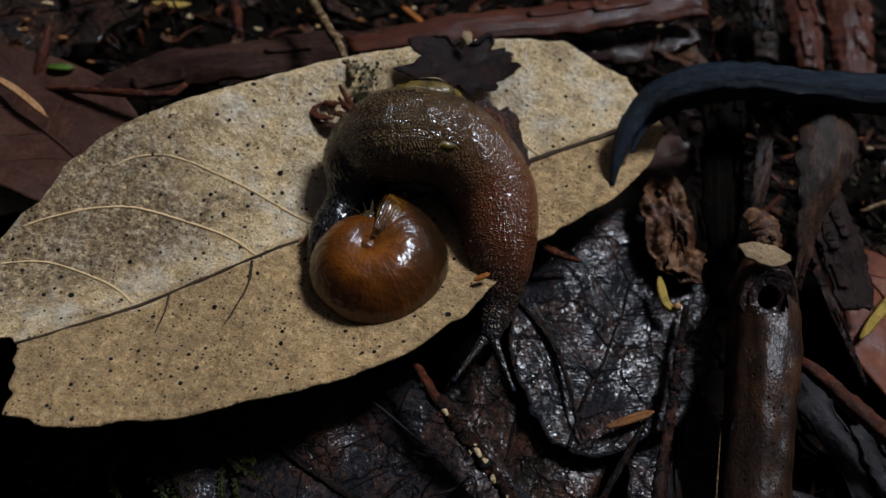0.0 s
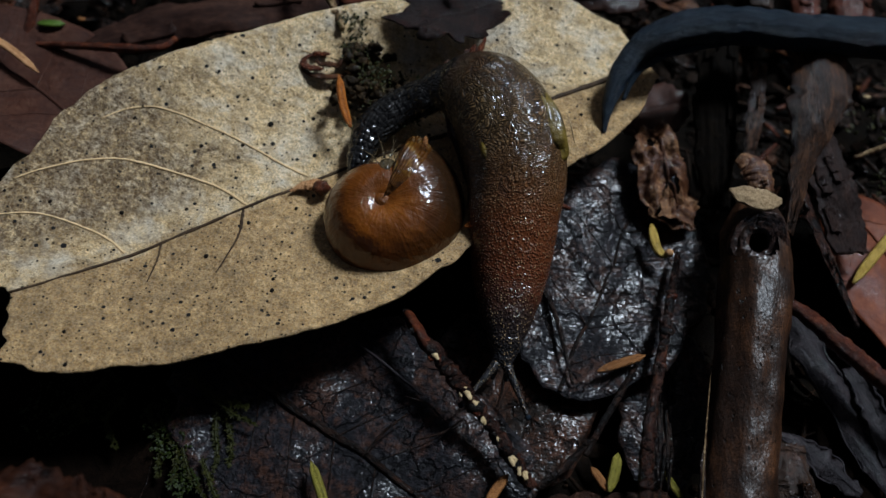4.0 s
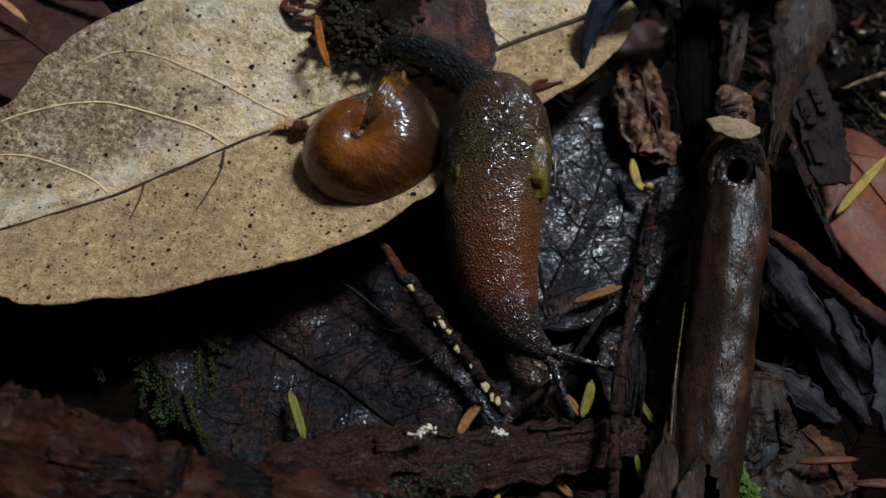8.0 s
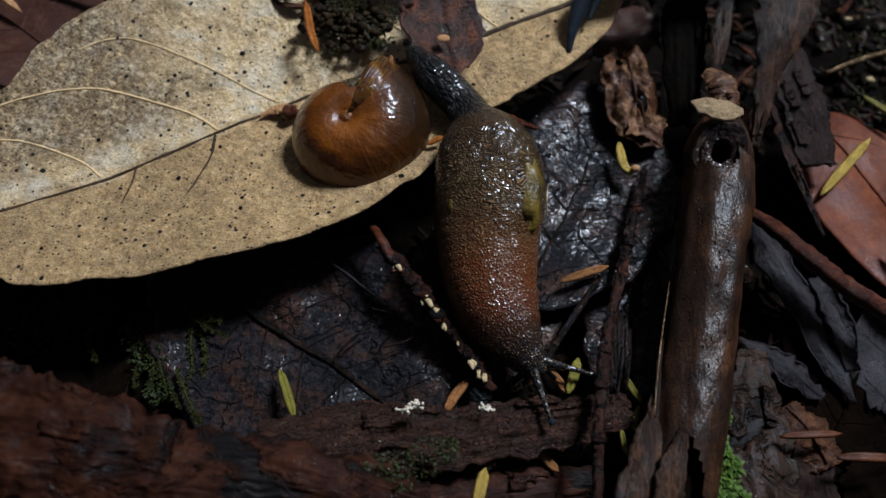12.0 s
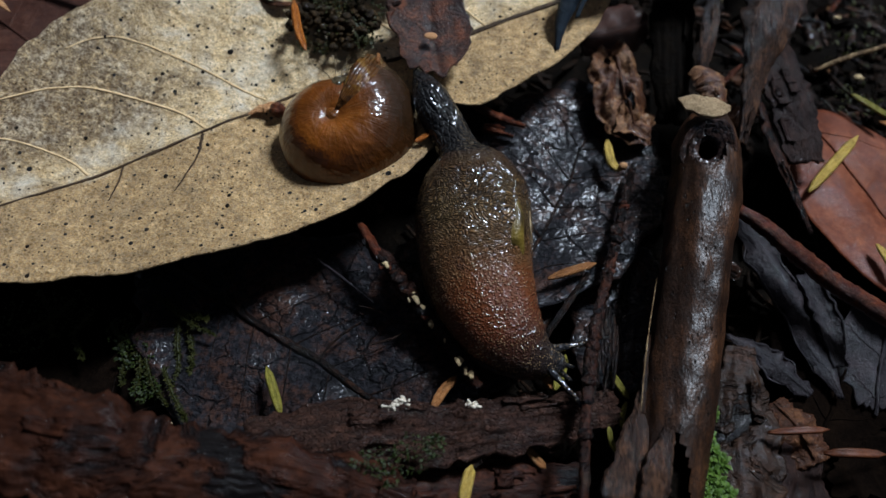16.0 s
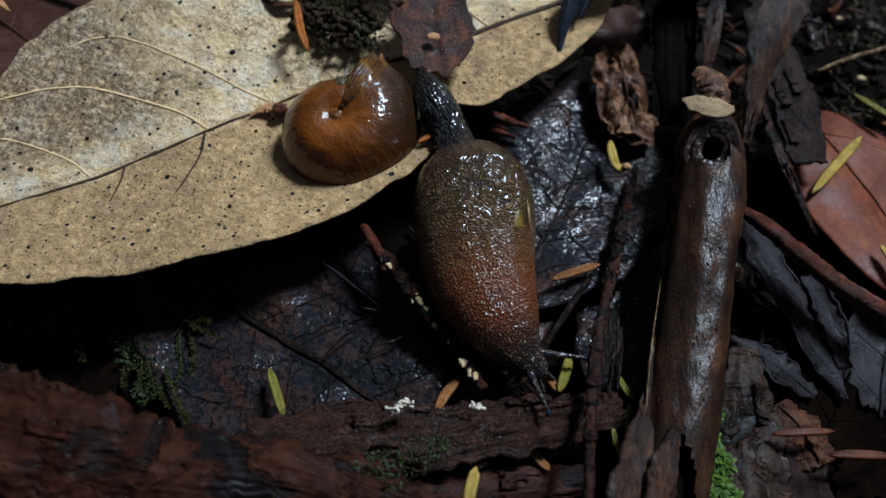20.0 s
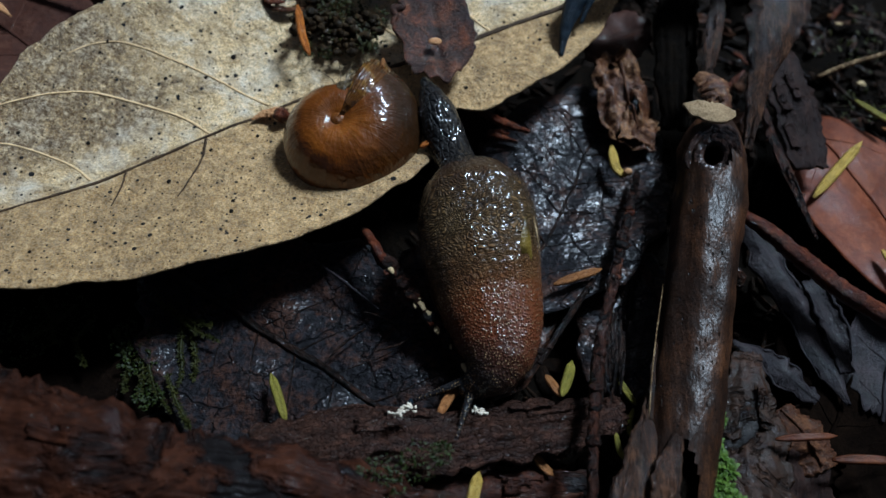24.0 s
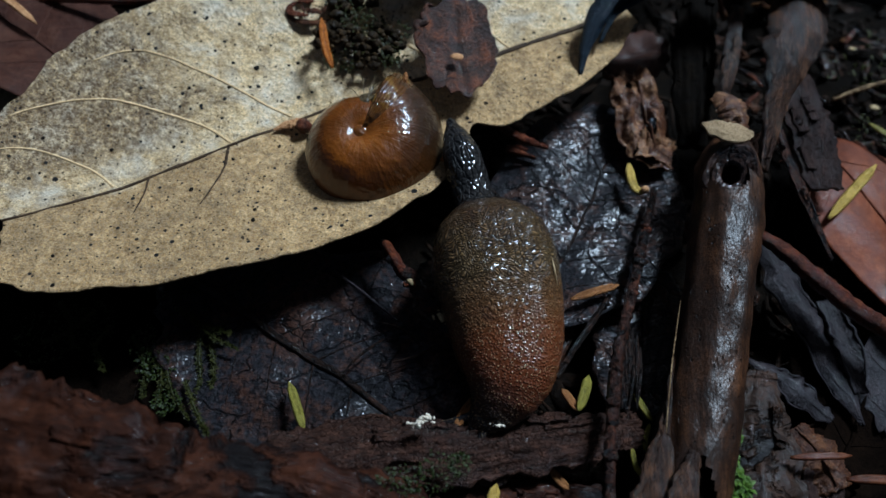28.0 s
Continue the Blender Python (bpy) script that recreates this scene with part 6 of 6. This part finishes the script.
    bark_piece("leaf_strip", "brown flat strip of bark by the stick", [(63.0, -10.0, -4), (62.0, -24.6, -4), (61.5, -42.2, -4)], [3, 6.5, 7], BARK_DARK, 1.0, 49, 0.2, flakes=2)
    bark_piece("leaf_strip", "brown curled leaf strip", [(68.8, -21.1, -6), (72.0, -26.0, -5), (75.4, -33.3, -6)], [3, 5, 4], DRY_BROWN, 0.6, 50, 0.35, "leaf")
    # shade low in the litter is painted as near-black leaf colour
    dead_leaf("litter_leaf", "leaf in the litter, coloured near black for shade", (88.4, -8.7, -9), 22, 16, 60, SHADE_LEAF, (0, 0), 0.15, 2, 0, 0.2, 51.0, ribs=1)
    dead_leaf("litter_leaf", "leaf in the litter, coloured near black for shade", (73.4, -35.5, -10), 26, 14, 10, SHADE_LEAF, (0, 0), 0.15, 2, 0, 0.2, 52.0, ribs=1)
    bark_piece("bark_log", "upright brown piece of rotten bark", [(88.2, 155.0, 6), (87.0, 131.0, 8), (85.9, 109.5, 6)], [4, 5, 4], SMOOTH_BARK, 1.5, 53, 0.4)
    bark_piece("bark_log", "broad red-brown piece of bark standing", [(106.4, 157.9, 6), (100.9, 130.6, 8), (98.4, 108.9, 6)], [6, 7, 6], SMOOTH_BARK, 1.5, 54, 0.4)
    bark_piece("bark_log", "narrow dark piece of bark standing", [(78.6, 156.3, 4), (77.6, 134.6, 4), (75.6, 116.0, 3)], [3, 4, 3], BARK_DARK, 1.5, 57, 0.4)
    dead_leaf("litter_leaf", "tan-brown curled leaf under the stalk", (47.2, 110.9, 5), 11, 6, 150, DRY_BROWN, (0, 0), 0.2, 2.5, 2, 0.2, 55.0, ribs=1, freq=0.1)


make_background()


def make_fragments():
    """Broken leaf and bark scraps lying thick in the litter round the clearing."""
    rnd = random.Random(17)
    # the leaf scraps carry the shade of this area in their colour
    for name, mat, label in (("leaf_fragments", SHADE_LEAF, "broken leaf scraps in the litter, coloured dark for shade"), ("bark_fragments", STRIP, "splinters and scraps of dark wood"), ("dark_fragments", WET_BROWN, "sodden dark scraps of rotten leaves")):
        g = Geo()
        for _ in range(60):
            if rnd.random() < 0.4:
                x, y = rnd.uniform(62, 130), rnd.uniform(-50, 130)
            else:
                x, y = rnd.uniform(-125, 130), rnd.uniform(88, 160)
            z = ground_z(x, y) + rnd.uniform(0.5, 2.5)
            a, l, w = rnd.uniform(0, 6.28), rnd.uniform(4, 13), rnd.uniform(1.2, 5)
            if mat is STRIP:
                w *= 0.4
            U = np.array([math.cos(a), math.sin(a), rnd.uniform(-0.35, 0.35)]) * l / 2
            W = np.array([-math.sin(a), math.cos(a), rnd.uniform(-0.6, 0.6)]) * w / 2
            P = np.zeros((9, 6, 3))
            cu = rnd.uniform(-1.5, 1.5)
            for i in range(9):
                for j in range(6):
                    u, v = i / 4 - 1, j / 2.5 - 1
                    k = 1 - 0.45 * u * u + 0.3 * nz(i, j > 2, 0, 0.6, x)
                    P[i, j] = np.array([x, y, z]) + U * u + W * v * k + (0, 0, cu * v * v + 0.9 * nz(i * 0.4, j * 0.4, 0, 1, y))
            g.sheet(P, 0.35)
        solid(name, g, mat, label, "leaf litter", kind="stuff")


make_fragments()


def make_far_litter():
    """Bits of twig, rust-coloured scraps and pale crumbs strewn thick beyond the tan leaf and round the red leaf."""
    rnd = random.Random(71)
    for name, mat, label, count, kind in (
        ("rusty_bits", RED_TWIG, "short rust-red bits of twig in the litter", 70, 0),
        ("dark_bits", DARK_TWIG, "short black bits of twig in the litter", 130, 0),
        ("tan_bits", TAN, "small tan and orange crumbs in the litter", 70, 1),
        ("pale_bits", LICHEN, "pale crumbs and grains in the litter", 44, 1),
        ("brown_scraps", DRY_BROWN, "curled brown leaf scraps in the litter", 90, 2),
    ):
        g = Geo()
        for _ in range(count):
            if rnd.random() < 0.8:
                x = rnd.uniform(-128, 60)
                y = rnd.uniform(80 if x < -60 else 92, 128) + max(0, x) * 0.3
            else:
                x, y = rnd.uniform(66, 112), rnd.uniform(52, 130)
            z = rnd.uniform(-7, 8) if x < 60 else ground_z(x, y) + rnd.uniform(1.5, 5)
            a = rnd.uniform(0, 6.28)
            d = np.array([math.cos(a), math.sin(a), rnd.uniform(-0.3, 0.5)])
            if kind == 0:
                l, q = rnd.uniform(3, 11), rnd.uniform(0.3, 0.9)
                c = np.array([x, y, z])
                g.tube([c - d * l / 2, c + (rnd.uniform(-0.6, 0.6), rnd.uniform(-0.6, 0.6), 0.4), c + d * l / 2], [q * 0.8, q, q * 0.5], 7, 12, 0.4, 0.9)
            elif kind == 1:
                q = rnd.uniform(0.35, 1.0)
                g.ball((x, y, z), (q * rnd.uniform(0.8, 2.2), q, q * 0.7), 8, 6, 0.6, rnd.random() * 40)
            else:
                l, w = rnd.uniform(3, 8), rnd.uniform(1.5, 4)
                W = np.array([-math.sin(a), math.cos(a), rnd.uniform(-0.5, 0.5)]) * w / 2
                cu, sd = rnd.uniform(-1.6, 1.6), rnd.random() * 50
                P = np.zeros((9, 7, 3))
                for i in range(9):
                    for j in range(7):
                        u, v = i / 4 - 1, j / 3 - 1
                        P[i, j] = np.array([x, y, z]) + d * l / 2 * u + W * v * (1 - 0.5 * u * u + 0.4 * nz(i, j > 3, 0, 0.6, sd)) + (0, 0, cu * v * v + 0.8 * nz(i * 0.5, j * 0.5, 0, 1, sd))
                g.sheet(P, 0.3)
        solid(name, g, mat, label, "leaf litter", kind="stuff")


make_far_litter()

# ---------------------------------------------------------------- what moves
SPINES = []


def spine(t, tail, *pts):
    """The slug's middle line at t seconds, from tail tip to head; tail: the share of its length that is tail."""
    SPINES.append((t, tail, pts))


def motions():
    # the shell is nudged round by the slug at first, then lies still
    walk(SNAIL_SHELL, [
        (0.0, shell_pose((-27.8, 26.8, 20.5), -14, 8)),
        (1.5, shell_pose((-26.1, 26.0, 20.5), -9, 6)),
        (3.0, shell_pose((-22.9, 24.6, 21), -3, 3)),
        (5.5, shell_pose((-22.6, 25.0, 21.5), 0, 0)),
        (6.5, shell_pose((-22.5, 24.8, 21.5), 0, 0)),
        (28.0, shell_pose((-22.5, 24.8, 21.5), 0, 0)),
    ])
    spine(0.0, 0.2, (-38.9, 28.0, 13), (-34.1, 40.8, 15), (-30.6, 51.0, 20), (-23.9, 52.5, 25), (-12.3, 53.3, 23), (-3.2, 46.6, 18), (-0.4, 34.7, 14), (-0.1, 24.3, 8), (-1.1, 17.1, 6))
    spine(1.5, 0.27, (-37.7, 30.2, 13), (-33.1, 42.1, 15), (-28.8, 53.8, 19), (-21.0, 55.9, 24), (-9.2, 55.7, 23), (0.2, 46.4, 18), (2.1, 33.5, 14), (1.7, 23.8, 8), (0.3, 15.8, 6))
    spine(3.0, 0.33, (-32.5, 31.3, 13), (-30.5, 41.8, 15), (-25.0, 50.6, 18), (-17.4, 55.7, 22), (-7.8, 54.2, 25), (0.9, 44.6, 22), (3.3, 32.9, 16), (3.5, 21.3, 10), (2.5, 12.1, 7), (1.0, 6.5, 5))
    spine(5.5, 0.33, (-27.2, 44.2, 15), (-21.1, 51.4, 18), (-11.4, 54.8, 20), (-2.2, 48.8, 24), (4.1, 40.9, 22), (5.6, 30.8, 17), (5.5, 20.0, 12), (5.6, 9.0, 8), (7.6, -0.7, 6), (10.1, -5.7, 4))
    spine(8.0, 0.35, (-21.1, 50.6, 17), (-16.6, 52.0, 19), (-7.6, 47.8, 20), (0.8, 39.8, 21), (5.5, 31.9, 21), (6.1, 22.0, 16), (5.7, 10.8, 12), (7.2, 0.1, 8), (11.4, -8.6, 6), (16.3, -11.9, 4))
    spine(11.0, 0.35, (-14.2, 51.9, 18), (-6.2, 42.9, 19), (1.7, 35.2, 18), (6.0, 24.3, 19), (7.4, 15.2, 16), (7.1, 6.2, 12), (8.3, -4.4, 8), (12.5, -14.3, 6), (16.6, -19.6, 4))
    spine(14.0, 0.37, (-7.2, 42.4, 17), (-2.6, 33.5, 18), (2.1, 26.7, 16), (6.3, 16.5, 17), (7.6, 7.6, 14), (8.1, -1.8, 10), (11.3, -11.9, 8), (16.7, -17.8, 6), (22.8, -20.3, 4))
    spine(17.0, 0.37, (-6.0, 41.1, 17), (-2.6, 32.5, 18), (1.4, 25.8, 15), (6.0, 13.7, 16), (7.0, 5.3, 13), (8.6, -4.0, 10), (12.2, -12.7, 8), (18.0, -18.5, 6), (24.1, -19.8, 4))
    spine(20.5, 0.37, (-6.1, 41.4, 17), (-2.6, 32.5, 18), (1.1, 25.7, 15), (5.4, 13.7, 16), (6.7, 5.2, 13), (8.2, -4.0, 10), (11.6, -12.1, 8), (14.9, -17.5, 6), (18.3, -21.1, 4))
    spine(24.5, 0.375, (-5.2, 39.5, 17), (-2.4, 31.5, 17), (0.9, 22.7, 14), (5.5, 10.5, 16), (7.3, 1.9, 13), (9.1, -5.9, 9), (11.3, -14.6, 7), (10.4, -21.3, 6), (5.0, -24.8, 3))
    spine(26.5, 0.37, (-4.7, 36.8, 17), (-1.9, 29.0, 17), (0.9, 20.2, 14), (5.3, 8.3, 16), (7.2, 0.4, 13), (9.0, -8.6, 9), (10.4, -17.2, 7), (8.0, -23.9, 5), (1.8, -26.8, 3))
    spine(28.0, 0.37, (-3.9, 32.1, 17), (-1.5, 24.4, 17), (1.7, 15.9, 13), (5.4, 3.7, 15), (7.6, -4.0, 12), (9.6, -12.2, 9), (10.4, -19.5, 7), (8.5, -25.2, 4), (5.1, -28.8, 1))
    crawl()
    walk(RIDER, [
        (0.0, ride((-33.6, 56.0, 27), (-37.7, 61.9, 29))),
        (1.5, ride((-24.7, 61.9, 27), (-25.8, 71.4, 29))),
        (3.0, ride((-13.5, 61.8, 27), (-12.9, 69.7, 28))),
        (5.5, ride((4.8, 51.0, 26), (8.8, 56.2, 27))),
        (6.0, ride((7.6, 49.5, 25), (11.8, 54.2, 25.5))),
        (7.0, ride((10.8, 42.2, 23), (17.0, 47.0, 23))),
        (8.0, ride((12.4, 39.5, 20.5), (20.8, 43.4, 20.5))),
        (9.0, ride((13.8, 36.7, 15), (21.6, 33.5, 13))),
        (10.0, ride((13.8, 37.9, 10), (21.0, 34.5, 8))),
        (11.0, ride((14.0, 37.9, 6), (20.5, 36.2, 5))),
        (12.5, ride((8.9, 38.7, 3), (15.4, 36.6, 3))),
        (28.0, ride((8.9, 38.7, 3), (15.4, 36.6, 3))),
    ])


def ride(base, tip):
    """The pose of the forked twig with its foot at base, pointing to tip."""
    d = Vector(tip) - Vector(base)
    m = d.to_track_quat("X", "Z").to_matrix().to_4x4()
    m.translation = Vector(base) * MM
    return m


def shell_pose(c, tip, turn):
    """The shell with its umbilicus at c, tipped about the east axis and turned about its own."""
    m = Matrix.Translation(Vector(c) * MM) @ pose(0, 0, 0, 16 + tip, -2, turn)
    return m @ Matrix.Translation(Vector((0, 0, -SHELL_TOP * MM)))


def crawl():
    """Key every piece of the slug along its spines."""
    tracks = [[] for _ in SLUG_SEGS]
    heads = []
    for t, tail, pts in SPINES:
        c = spline(pts, 400)
        cum = np.r_[0, np.cumsum(np.linalg.norm(np.diff(c, axis=0), axis=1))]
        cum /= cum[-1]
        length = float(np.linalg.norm(np.diff(c, axis=0), axis=1).sum())
        tang = np.gradient(c, axis=0)
        short = max(0.0, min(1.0, (82 - length) / 22))
        for i, ob in enumerate(SLUG_SEGS):
            u = i / (SEGS - 1)
            a = u / TAIL_U * tail if u < TAIL_U else tail + (u - TAIL_U) / (1 - TAIL_U) * (1 - tail)
            p = np.array([np.interp(a, cum, c[:, k]) for k in range(3)])
            d = np.array([np.interp(a, cum, tang[:, k]) for k in range(3)])
            d /= np.linalg.norm(d)
            side = np.cross(d, (0, 0, 1))
            side /= np.linalg.norm(side)
            # a shortened body is a wider one: its pieces slide apart sideways
            full = min(1, max(0, (u - 0.3) / 0.08)) * min(1, max(0, (0.9 - u) / 0.2))
            p = p + side * (1 if i % 2 else -1) * 2.3 * short * full
            up = np.cross(side, d)
            m = Matrix((side, d, up)).transposed().to_4x4()
            m.translation = Vector(p) * MM
            tracks[i].append((t, m))
        heads.append((t, tracks[-1][-1][1].copy()))
    for ob, rows in zip(SLUG_SEGS, tracks):
        walk(ob, rows)
    for k, ob in enumerate(SLUG_FEELERS):
        side = -1 if k % 2 == 0 else 1
        low = k >= 2
        rows = []
        for t, m in heads:
            sway = 8 * math.sin(t * 1.3 + k)
            out = float(np.interp(t, (0, 3, 8, 11, 14, 20.5, 24.5, 26.5, 28), (1, 0.5, 2, 0, -4, -4, -1, 0.5, -3))) * MM
            q = pose(side * (0.0008 if low else 0.0013), 0.0012 + (0 if low else out), -0.0006 if low else 0.0008, -4 if low else 6, 0, -side * (14 if low else 30) + sway)
            rows.append((t, m @ q))
        walk(ob, rows)


motions()
